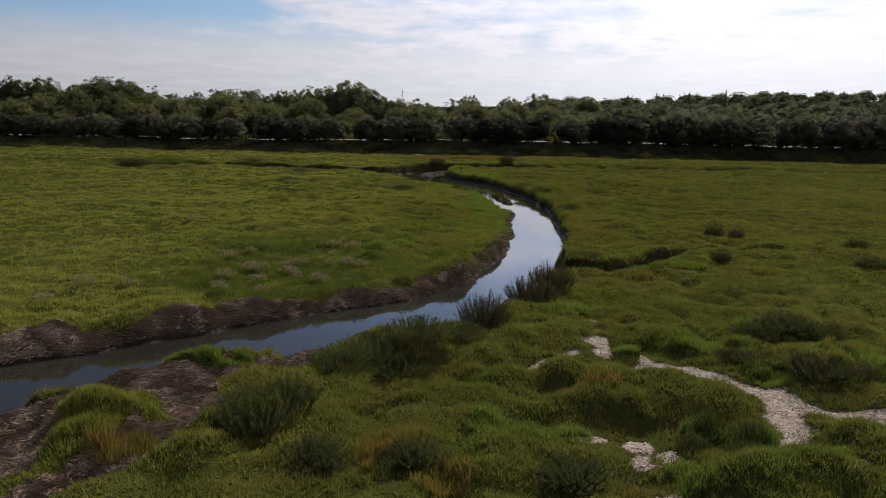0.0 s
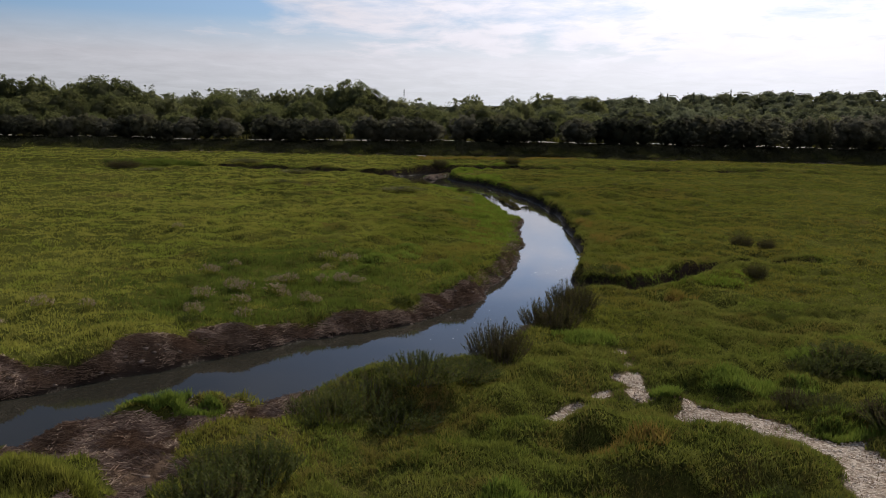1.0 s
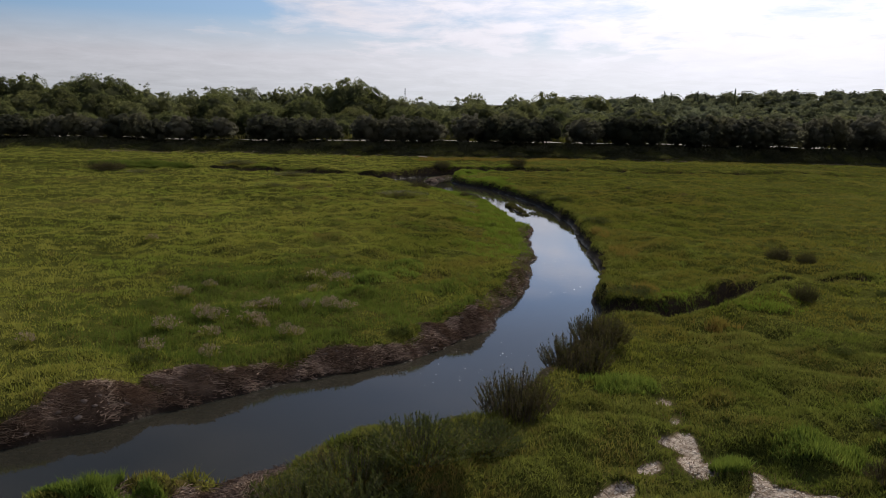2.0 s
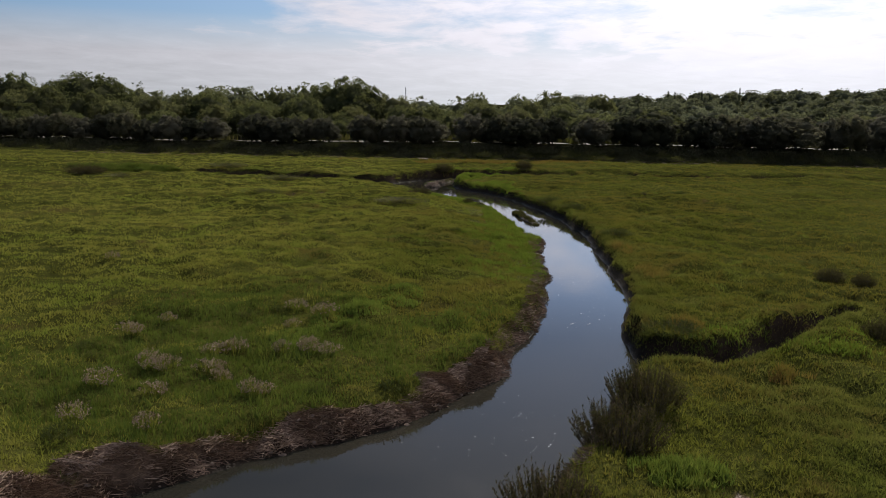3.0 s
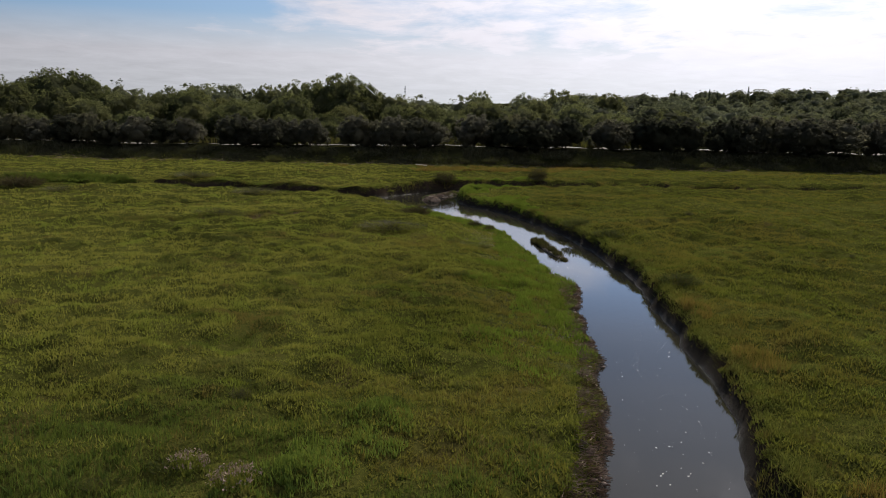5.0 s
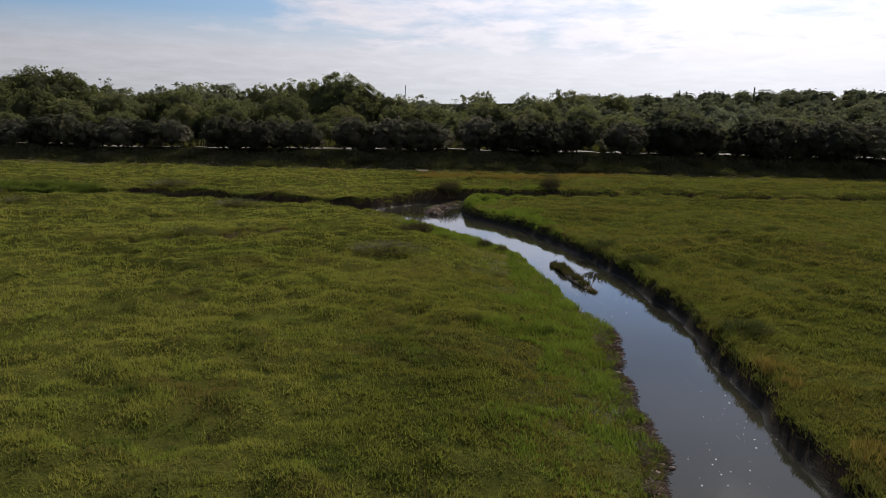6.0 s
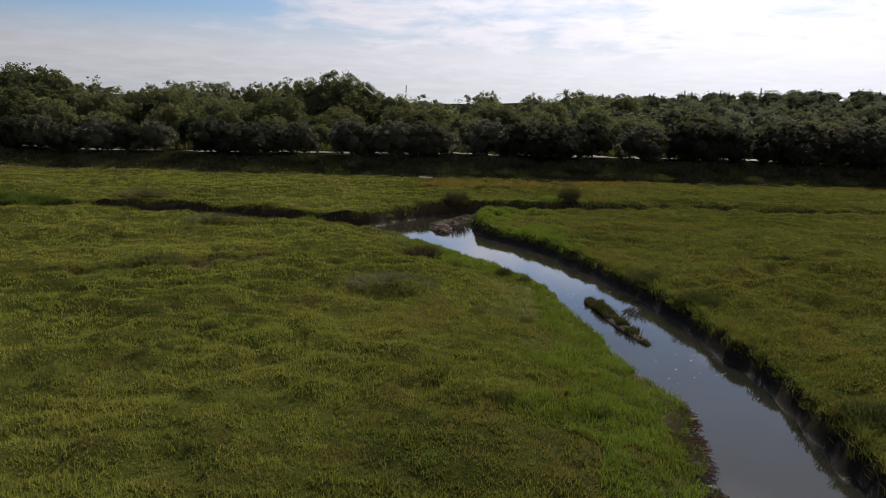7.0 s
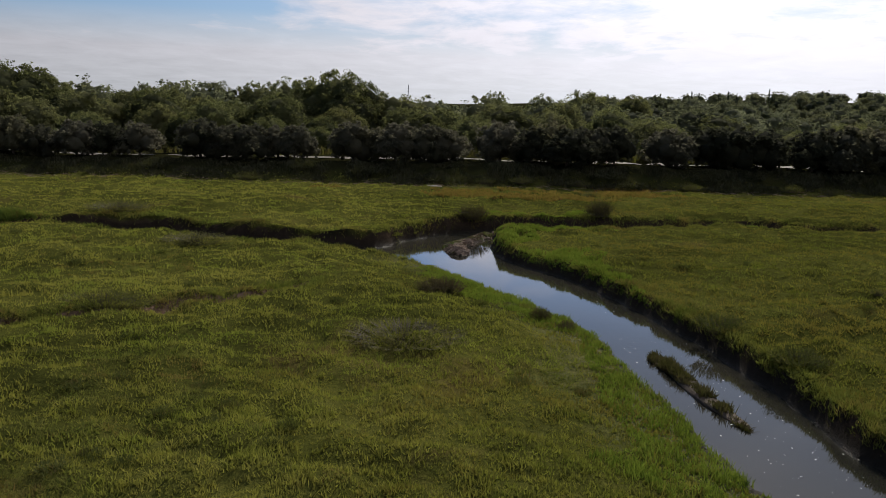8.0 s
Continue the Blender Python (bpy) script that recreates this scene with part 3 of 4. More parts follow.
    me = mesh_of(name, v.reshape(-1, 3), np.arange(3 * k).reshape(-1, 3), [mat])
    return tagged(new(name, me), label, "grass", kind="stuff")


def scatter(count, x0, x1, y0, y1):
    return RNG.uniform(x0, x1, count), RNG.uniform(y0, y1, count)


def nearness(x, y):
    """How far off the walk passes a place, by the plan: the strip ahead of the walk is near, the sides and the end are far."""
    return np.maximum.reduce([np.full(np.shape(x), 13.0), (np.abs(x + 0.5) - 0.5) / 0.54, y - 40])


def turf_cover():
    x, y = scatter(7600000, -62, 66, 5, 110)
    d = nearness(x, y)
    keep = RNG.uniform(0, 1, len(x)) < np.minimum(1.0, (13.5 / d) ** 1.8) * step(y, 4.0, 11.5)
    x, y, d = x[keep], y[keep], d[keep]
    keep = (np.abs(x + 0.5) < 8.5 + 0.56 * np.maximum(y - 11, 0) + RNG.exponential(1.5, len(x))) & (y < edge_y(x) + 2)
    x, y, d = x[keep], y[keep], d[keep]
    r, b = field(rim, x, y), field(bare, x, y)
    clump = vnoise(x, y, 0.6, 21) * 0.55 + vnoise(x, y, 0.25, 22) * 0.45
    keep = (r > 0.20 + 0.2 * RNG.uniform(0, 1, len(x))) & (b < 0.35 * RNG.uniform(0.2, 1.2, len(x))) & (clump > 0.0 + 0.1 * RNG.uniform(0, 1, len(x)))
    x, y, d, clump = x[keep], y[keep], d[keep], clump[keep]
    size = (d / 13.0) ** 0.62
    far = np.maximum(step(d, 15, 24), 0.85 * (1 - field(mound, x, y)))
    tuft = vnoise(x, y, 0.9, 23) * 0.6 + vnoise(x, y, 3.5, 24) * 0.4
    shrubby = (field(mound, x, y) > RNG.uniform(0.3, 0.7, len(x))) | (tuft > RNG.uniform(0.60, 0.74, len(x)))
    meadow = np.exp(-(((x + 5.0) / 7.0) ** 2 + ((y - 31.0) / 7.5) ** 2)) * (x < 2.0) * (0.4 + 1.2 * vnoise(x, y, 1.3, 68)) > RNG.uniform(0.35, 0.8, len(x))
    shrubby &= ~meadow
    blades("meadow_grass", x[meadow], y[meadow], 0.15 * (0.35 + 1.1 * vnoise(x[meadow], y[meadow], 0.6, 69)), 0.022, GLASSWORT, "dark green grass in uneven tufts behind the muddy bank", 0.6, 0.0, 0.0, 4)
    for pick, name, mat, tall, lean, label in ((~shrubby & ~meadow, "marsh_turf", TURF, 0.088, 0.75, "low green and olive saltmarsh turf"), (shrubby, "sea_purslane", PURSLANE, 0.080, 0.95, "olive sea purslane growing in low cushions")):
        blades(name, x[pick], y[pick], tall * (0.25 + 0.55 * step(clump[pick], 0.2, 0.8) + 0.95 * cushions(x[pick], y[pick], 0.55, 63)) * size[pick] ** 0.15, 0.034 * size[pick] ** 0.75, mat, label, lean, 0.0, 0.5 * step(d[pick], 20, 38), 4)

    x, y = scatter(340000, -4, 13, 11, 31)
    p = (field(mound, x, y) > 0.4) & (field(bare, x, y) < 0.3) & (field(rim, x, y) > 0.15) & (np.abs(x) < 8 + 0.56 * (y - 11)) & (vnoise(x, y, 0.3, 27) > RNG.uniform(0.1, 0.5, len(x)) + step(x, 10.5, 13.0) + step(y, 28.0, 31.0) + step(y, 12.3, 11.0))
    x, y = x[p], y[p]
    blades("purslane_leaves", x, y, 0.075 * (0.6 + vnoise(x, y, 0.4, 28)), 0.019, PURSLANE, "small fleshy purslane leaves over the cushions", 0.9, 0.03, 0.0, 3)


def red_patches():
    x, y = scatter(110000, -14, 34, 94, 108)
    q = vnoise(x, y, 4.5, 25) * 0.6 + vnoise(x, y, 1.2, 26) * 0.4 + 0.2 * np.exp(-((y - 101.0) / 3.0) ** 2) - 0.3 * step(np.abs(x - 4.0), 4.0, 11.0)
    p = (q > RNG.uniform(0.55, 0.8, len(x))) & (y < edge_y(x) + 0.5)
    blades("red_glasswort", x[p], y[p], 0.20, 0.12, RUSTY, "rusty orange glasswort on the upper marsh", 1.0)


RUSTY = plant_material("rusty glasswort", (0.075, 0.044, 0.017), (0.150, 0.078, 0.028), (0.210, 0.115, 0.044), (0.12, 0.09, 0.03), 0.62, 0.4)
turf_cover()
red_patches()


# ---------------- banks: fringe, wrack and clods ----------------


def bank_fringe():
    """Taller growth that hangs over the creek edges."""
    x, y = scatter(5200000, -40, 45, 14, 96)
    r = field(rim, x, y)
    keep = (r > -0.1) & (r < 5.5) & (field(bare, x, y) < 0.3) & (np.abs(x) < 9 + 0.56 * (y - 11))
    x, y, r = x[keep], y[keep], r[keep]
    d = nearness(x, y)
    west = polygon_distance(x, y, CREEK) < 4
    lushness = step(y, 37, 48) * (x < 3.6) * step(x, -5.5, -2.5) * (y < 77) * west
    lushness = np.maximum(lushness, np.exp(-(((x - 1.4) / 3.4) ** 2 + ((y - 81.0) / 3.6) ** 2)) * 1.3)
    lushness = np.maximum(lushness, np.exp(-(((x - 1.0) / 3.6) ** 2 + ((y - 88.2) / 2.4) ** 2)) * 1.2)
    lushness = np.maximum(lushness, 0.6 * np.exp(-(((x + 27.0) / 4.5) ** 2 + ((y - 80.5) / 3.0) ** 2)))
    lushness = np.maximum(lushness, 0.75 * np.exp(-(((x - 8.0) / 3.5) ** 2 + ((y - 32.5) / 1.6) ** 2)))
    lushness = np.maximum(lushness, 0.85 * np.exp(-(((x - 0.2) / 2.9) ** 2 + ((y - 48.0) / 8.0) ** 2)) * (x < 3.6))
    lushness = lushness * (0.30 + 1.15 * vnoise(x, y, 0.9, 31))
    lush = (lushness > RNG.uniform(0.25, 0.85, len(x))) & (r < 0.3 + (2.9 + 2.4 * step(y, 38, 44) * step(y, 60, 54)) * vnoise(x, y, 1.9, 32))
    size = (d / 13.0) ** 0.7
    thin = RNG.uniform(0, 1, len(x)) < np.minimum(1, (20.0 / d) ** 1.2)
    p = lush & (r > 0.10) & (vnoise(x, y, 0.38, 39) > RNG.uniform(0.08, 0.36, len(x)))
    blades("bank_grass", x[p], y[p], 0.12 * (0.2 + 1.5 * vnoise(x[p], y[p], 0.55, 33)), 0.022 * size[p] ** 0.7, LUSH, "bright green lush grass along the creek edge", 0.6, 0.03, 0.1, 4)
    east = (x > 3.0) & (y > 36) & (y < 76) & west
    p = (~lush) & thin & (r > np.where(east, 0.13, np.where((x < -6) & (y > 76), 0.24, 0.06))) & (r < 0.40 + 0.5 * vnoise(x, y, 0.8, 34))
    blades("bank_purslane", x[p], y[p], 0.115 * size[p] ** 0.3 * (0.4 + 1.1 * vnoise(x[p], y[p], 0.7, 35)), 0.024 * size[p] ** 0.8, PURSLANE, "dark olive purslane overhanging the creek banks", 0.9, 0.0, 0.15, 3)


def samphire():
    """Fresh green patches among the cushions near the dry mud."""
    xs, ys = [], []
    for cx, cy, rx, ry, k in ((1.4, 15.3, 1.1, 0.55, 5000), (4.9, 15.6, 0.5, 0.35, 1500), (5.6, 15.3, 0.45, 0.35, 1500), (3.9, 13.4, 0.35, 0.5, 1200), (4.3, 20.9, 0.3, 0.3, 700), (6.6, 14.6, 0.4, 0.25, 900),
                              (-4.6, 32.2, 0.6, 0.9, 1800), (-3.9, 33.6, 0.6, 1.0, 1600), (-3.1, 35.0, 0.6, 1.1, 1600), (-2.3, 36.6, 0.6, 1.3, 1600), (6.5, 21.5, 1.2, 0.5, 3000), (9.0, 23.3, 1.1, 0.9, 4000), (10.5, 19.5, 2.0, 1.2, 5000), (-5.6, 18.8, 0.9, 0.35, 4500), (3.1, 24.6, 0.8, 0.5, 1600), (7.9, 19.3, 1.0, 0.6, 2500)):
        a, q = RNG.uniform(0, 2 * math.pi, k), np.sqrt(RNG.uniform(0, 1, k))
        xs.append(cx + rx * q * np.cos(a) * 1.1)
        ys.append(cy + ry * q * np.sin(a) * 1.1)
    x, y = np.concatenate(xs), np.concatenate(ys)
    keep = vnoise(x, y, 0.4, 41) + 0.4 * vnoise(x, y, 0.15, 42) > 0.45
    x, y = x[keep], y[keep]
    blades("samphire", x, y, np.where(y > 25, 0.10, 0.15) * (0.5 + vnoise(x, y, 0.45, 43)), 0.026, SAMPHIRE, "fresh green glasswort patches among the cushions", 0.6, 0.05)

    k = 9000
    a, q = RNG.uniform(0, 2 * math.pi, k), np.sqrt(RNG.uniform(0, 1, k))
    x, y = -6.6 + 1.25 * q * np.cos(a), 14.7 + 0.95 * q * np.sin(a)
    p = field(bare, x, y) < 0.3
    blades("tall_turf", x[p], y[p], 0.16 * (0.4 + vnoise(x[p], y[p], 0.45, 44)), 0.02, TURF, "taller olive grass on a mound beside the mud", 0.5, 0.0, 0.0, 4)

    k = 9000
    a, q = RNG.uniform(0, 2 * math.pi, k), np.sqrt(RNG.uniform(0, 1, k))
    x, y = -27.5 + 5.2 * q * np.cos(a), 80.4 + 1.1 * q * np.sin(a)
    p = field(rim, x, y) > 0.2
    blades("aster_clump", x[p], y[p], 0.30 * (0.5 + vnoise(x[p], y[p], 0.8, 36)), 0.07, GLASSWORT, "green sea aster on the far creek bank", 0.9)


def dead_tufts():
    """Buff and reddish tufts that die back among the cushions."""
    xs, ys = [], []
    for cx, cy, rx, ry, k in ((-1.0, 13.9, 0.7, 0.9, 2600), (-0.2, 12.8, 0.5, 0.6, 1200), (-5.6, 13.6, 0.6, 0.45, 1300), (8.4, 19.1, 0.8, 0.45, 1800), (9.8, 20.6, 0.6, 0.4, 900), (2.9, 17.3, 0.7, 0.4, 900), (6.8, 30.2, 0.7, 0.4, 800), (5.6, 34.2, 0.5, 0.5, 700), (6.4, 42, 0.6, 1.2, 900), (6.2, 47, 0.4, 1.0, 700)):
        a, q = RNG.uniform(0, 2 * math.pi, k), np.sqrt(RNG.uniform(0, 1, k))
        xs.append(cx + rx * q * np.cos(a))
        ys.append(cy + ry * q * np.sin(a))
    x, y = np.concatenate(xs), np.concatenate(ys)
    p = (vnoise(x, y, 0.3, 37) > 0.35) & (field(rim, x, y) > 0.2)
    blades("dying_grass", x[p], y[p], 0.19 * (0.5 + vnoise(x[p], y[p], 0.4, 38)), 0.02, RUSTY, "reddish dying grass among the cushions", 0.6, 0.04)


def stems(name, x, y, long, label, lift=0.03, steep=0.35, thick=0.007):
    """Dead stems lying about, each a thin folded strip."""
    k = len(x)
    a = vnoise(x, y, 0.55, 91) * 9.0 + RNG.normal(0, 0.7, k)
    l = long * RNG.uniform(0.4, 1.2, k)
    z = height(x, y) + RNG.uniform(0, lift, k)
    dx, dy, dz = np.cos(a) * l / 2, np.sin(a) * l / 2, RNG.uniform(-steep, steep, k) * l / 2
    wx, wy = -np.sin(a) * thick, np.cos(a) * thick
    v = np.empty((k, 4, 3))
    v[:, 0] = np.stack([x - dx - wx, y - dy - wy, z - dz], 1)
    v[:, 1] = np.stack([x - dx + wx, y - dy + wy, z - dz + 0.012], 1)
    v[:, 2] = np.stack([x + dx + wx * 0.5, y + dy + wy * 0.5, z + dz + 0.012], 1)
    v[:, 3] = np.stack([x + dx - wx * 0.5, y + dy - wy * 0.5, z + dz], 1)
    me = mesh_of(name, v.reshape(-1, 3), np.arange(4 * k).reshape(-1, 4), [STRAW])
    tagged(new(name, me), label, "debris", kind="stuff")


BALL = bmesh.new()
bmesh.ops.create_icosphere(BALL, subdivisions=1, radius=1.0)
BALL_V, BALL_F = np.array([v.co[:] for v in BALL.verts]), np.array([[v.index for v in f.verts] for f in BALL.faces])
BALL.free()


def clods(name, x, y, size, mat, label, category="mud"):
    """Lumps of uneven shape, half sunk."""
    k = len(x)
    n = len(BALL_V)
    s = size * RNG.uniform(0.4, 1.2, (k, 1, 1)) * np.stack([RNG.uniform(0.7, 1.5, k), RNG.uniform(0.7, 1.5, k), RNG.uniform(0.4, 0.9, k)], 1)[:, None, :]
    v = BALL_V[None] * s * RNG.uniform(0.65, 1.25, (k, n, 1))
    v = v + np.stack([x, y, height(x, y)], 1)[:, None, :]
    f = (BALL_F[None] + (np.arange(k) * n)[:, None, None]).reshape(-1, 3)
    tagged(new(name, mesh_of(name, v.reshape(-1, 3), f, [mat])), label, category, kind="stuff")


def bank_litter():
    x, y = scatter(1700000, -13, 5, 11, 53)
    b = field(bare, x, y) * (field(dry, x, y) < 0.2)
    r = field(rim, x, y)
    edge = (r > -0.05) & (r < 0.5) & (x < 3.4) & (y > 24)
    p = ((b > 0.4) & (r > 0.02) & (RNG.uniform(0, 1, len(x)) < 0.8)) | (edge & (RNG.uniform(0, 1, len(x)) < 0.30))
    p &= vnoise(x, y, 0.5, 51) > RNG.uniform(0.05, 0.5, len(x))
    stems("wrack_straw", x[p], y[p], 0.22, "brown matted dead stems on the muddy bank", 0.06, 0.4, 0.0032)
    x, y = scatter(60000, -13, 5, 11, 53)
    b = field(bare, x, y) * (field(dry, x, y) < 0.2)
    r = field(rim, x, y)
    p = (((b > 0.4) & (r > 0.02)) | ((r > -0.08) & (r < 0.35) & (x < 3.4) & (y > 24))) & (RNG.uniform(0, 1, len(x)) < 0.10)
    clods("mud_clods", x[p], y[p], 0.075, DRYING, "wet brown clods of slumped mud")
    x, y = scatter(1500, -4.4, 0, 77.5, 86)
    p = field(spit, x, y) > 0.32
    clods("spit_clods", x[p], y[p], 0.075, DRYING, "brown slumped mud lumps at the creek fork")
    x, y = scatter(14000, -4.6, 0.2, 77.3, 86)
    p = (field(spit, x, y) > 0.3) & (vnoise(x, y, 0.7, 54) > 0.35)
    stems("spit_straw", x[p], y[p], 0.20, "pale matted stems on the mud spit", 0.05, 0.35, 0.008)
    x, y = scatter(22000, -4.6, -0.4, 77.5, 85.5)
    p = (field(spit, x, y) > 0.45) & (vnoise(x, y, 1.1, 55) + 0.12 * (y - 81) - 0.2 * (x + 2.6) > RNG.uniform(0.45, 0.75, len(x)))
    blades("spit_grass", x[p], y[p], 0.10, 0.05, GLASSWORT, "green glasswort on the crown of the mud spit", 1.0, 0.0, 0.5)
    x, y = scatter(3200, -45, 50, 0, 1)
    y = edge_y(x) - 1.4 + y * 2.2
    p = vnoise(x, y, 5, 52) > RNG.uniform(0.25, 0.8, len(x))
    stems("drift_line", x[p], y[p], 0.55, "grey-brown drift line of dead reeds", 0.08, 0.25, 0.007)
    x, y = scatter(60000, 0.5, 10.5, 11.5, 24.5)
    p = (field(dry, x, y) > 0.45) & (RNG.uniform(0, 1, len(x)) < 0.16)
    clods("dry_crumbs", x[p], y[p], 0.028, PALE, "pale dried mud crumbs and broken shells")
    p = (field(dry, x, y) > 0.02) & (vnoise(x, y, 0.45, 53) + 0.35 * (field(dry, x, y) < 0.75) > RNG.uniform(0.42, 0.95, len(x)))
    q = p & (vnoise(x, y, 0.4, 56) > 0.52)
    blades("young_glasswort", x[q], y[q], 0.08 * (0.5 + vnoise(x[q], y[q], 0.3, 57)), 0.016, SAMPHIRE, "sparse young glasswort at the edges of the dry mud", 0.6, 0.0, 0.0, 3)
    blades("dead_stubble", x[p], y[p], 0.09, 0.014, RED_STEM, "reddish dying samphire stubble on dry mud", 0.7)


DRYING = plain_material("drying mud", (0.055, 0.040, 0.031), (0.21, 0.165, 0.135), 2.5, 0.85, 0.1)
PALE = plain_material("dried mud", (0.22, 0.17, 0.13), (0.66, 0.58, 0.49), 6.0, 0.9, 0.1)
RED_STEM = plain_material("red stems", (0.10, 0.055, 0.035), (0.24, 0.145, 0.085), 3.0)
bank_fringe()
samphire()
dead_tufts()
bank_litter()

# ---------------- shrubs, flowers and small things on the marsh ----------------


def shoots(count, leaves, width, tall, leaf, rng, spread=0.9):
    """Stems and leaves of a shrub of upright shoots: two pairs of arrays."""
    sv, sf, lv, lf = [], [], [], []
    for k in range(count):
        a, q = rng.uniform(0, 2 * math.pi), math.sqrt(rng.uniform(0, 1))
        bx, by = 0.45 * width * q * math.cos(a), 0.45 * width * q * math.sin(a)
        top = tall * (1.05 - 0.55 * q * q) * rng.uniform(0.7, 1.15)
        tx, ty = bx + spread * 0.25 * width * q * math.cos(a) + rng.normal(0, 0.04), by + spread * 0.25 * width * q * math.sin(a) + rng.normal(0, 0.04)
        n = len(sv)
        ux, uy = 0.008 * math.cos(a + 1.57), 0.008 * math.sin(a + 1.57)
        sv += [(bx - ux, by - uy, 0), (bx + ux, by + uy, 0), (tx, ty, top)]
        sf.append((n, n + 1, n + 2))
        for j in range(leaves):
            t = 0.25 + 0.75 * (j + rng.uniform(0, 1)) / leaves
            px, py, pz = bx + (tx - bx) * t, by + (ty - by) * t, top * t
            b = rng.uniform(0, 2 * math.pi)
            l = leaf * rng.uniform(0.6, 1.3) * (1.15 - 0.4 * t)
            o = (px + math.cos(b) * l * 0.7, py + math.sin(b) * l * 0.7, pz + l * rng.uniform(0.3, 1.0))
            wx, wy = -math.sin(b) * l * 0.22, math.cos(b) * l * 0.22
            n = len(lv)
            lv += [(px - wx, py - wy, pz), (px + wx, py + wy, pz), o]
            lf.append((n, n + 1, n + 2))
    return (sv, sf), (lv, lf)


def shrub_kind(name, label, group, mat, seed, count, leaves, width, tall, leaf, spread=0.9, woody=True):
    rng = np.random.default_rng(seed)
    ob = tagged(new(name), label, "shrub", group)
    (sv, sf), (lv, lf) = shoots(count, leaves, width, tall, leaf, rng, spread)
    if woody:
        part("woody_base", mesh_of("woody_base", sv, sf, [BARK]), ob)
    part("foliage", mesh_of("foliage", lv, lf, [mat]), ob)
    return ob


def at(x, y, turn=0.0, sx=1.0, sz=1.0, sink=0.03, sy=None):
    return pose(x, y, float(height(x, y)) - sink, 0, 0, turn) @ Matrix.Diagonal((sx, sy or sx, sz, 1))


def plant_row(proto, places):
    """The first place takes the thing itself, the others copies."""
    for m in places[1:]:
        copy_thing(proto, m)
    proto.matrix_basis = places[0]


def build_shrubs():
    a = shrub_kind("seablite_bush", "dark upright shrubby seablite bush at the creek edge", "seablite bushes", WEED, 1, 260, 26, 1.5, 0.95, 0.075)
    plant_row(a, [at(0.78, 22.7, 0, 0.85, 0.92), at(2.35, 25.9, 70, 0.9, 0.92), at(3.15, 27.7, 130, 0.85, 0.9), at(4.8, 87.4, 40, 0.85, 1.0), at(-3.45, 68.7, 10, 0.95, 0.55), at(-0.2, 66.5, 10, 0.42, 0.42), at(0.55, 65.5, 70, 0.3, 0.35),
                  at(-2.3, 85.8, 80, 1.0, 0.8), at(-29, 75.3, 0, 1.6, 0.8), at(12.4, 41.2, 0, 0.6, 0.6), at(13.3, 40.6, 90, 0.45, 0.5), at(10.4, 33.4, 30, 0.5, 0.6), at(8.3, 19.2, 200, 0.75, 0.5), at(9.2, 19.0, 120, 0.55, 0.42), at(6.9, 20.6, 20, 0.5, 0.4), at(17.8, 37.9, 60, 0.6, 0.4)])
    g = shrub_kind("green_seablite", "dark green feathery seablite growing among the cushions", "green seablite", SEABLITE, 6, 230, 22, 1.3, 0.8, 0.085)
    plant_row(g, [at(-3.55, 14.5, 200, 0.95, 0.95), at(-3.2, 15.6, 20, 0.8, 0.8), at(-2.3, 13.4, 60, 0.8, 0.55), at(2.0, 13.0, 60, 0.8, 0.42), at(-0.6, 13.3, 10, 0.7, 0.4), at(4.9, 15.7, 0, 0.42, 0.5), at(5.6, 15.4, 80, 0.5, 0.5), at(9.0, 23.2, 0, 1.2, 0.6), at(8.1, 22.5, 90, 0.8, 0.5), at(9.9, 22.6, 45, 0.9, 0.5), at(5.2, 14.6, 30, 0.5, 0.45), at(4.4, 14.9, 100, 0.4, 0.4)])
    b = shrub_kind("purslane_mound", "dense grey-olive purslane mound with woody shoots", "purslane mounds", SEABLITE, 2, 300, 12, 1.5, 0.5, 0.075)
    plant_row(b, [at(-1.9, 19.4, 0, 1.1, 1.0), at(-0.9, 20.0, 50, 1.0, 0.9), at(-2.6, 18.6, 120, 0.85, 0.95), at(-1.3, 18.7, 200, 1.0, 0.8), at(0.0, 20.9, 10, 0.9, 0.7), at(8.5, 19.0, 0, 0.95, 0.9), at(7.4, 20.2, 0, 0.7, 0.6), at(4.9, 64.5, 0, 0.9, 0.8),
                  at(5.9, 61.2, 0, 0.8, 0.7), at(6.6, 50.6, 0, 0.8, 0.7), at(-3.9, 15.9, 90, 0.6, 0.8), at(5.1, 33.4, 0, 0.9, 0.7), at(16.5, 33.8, 60, 0.8, 0.6), at(18.0, 33.0, 10, 0.6, 0.6)])
    rng = np.random.default_rng(12)
    e = shrub_kind("bank_cushion", "rounded olive cushion overhanging the steep creek bank", "bank cushions", PURSLANE, 4, 100, 10, 0.95, 0.15, 0.06, 0.3, False)
    spots = []
    for (ax, ay), (bx, by) in zip(EAST_BANK[7:], EAST_BANK[8:]):
        for k in range(max(1, round(math.hypot(bx - ax, by - ay) / 1.0))):
            t = rng.uniform(0, 1)
            spots.append(at(ax + (bx - ax) * t + rng.uniform(0.65, 1.0), ay + (by - ay) * t, rng.uniform(0, 360), rng.uniform(0.6, 1.25), rng.uniform(0.7, 1.2), 0.06))
            spots.append(at(ax + (bx - ax) * t + rng.uniform(0.25, 0.45), ay + (by - ay) * t + rng.uniform(-0.4, 0.4), rng.uniform(0, 360), rng.uniform(0.4, 0.62), rng.uniform(0.7, 1.1), 0.08))
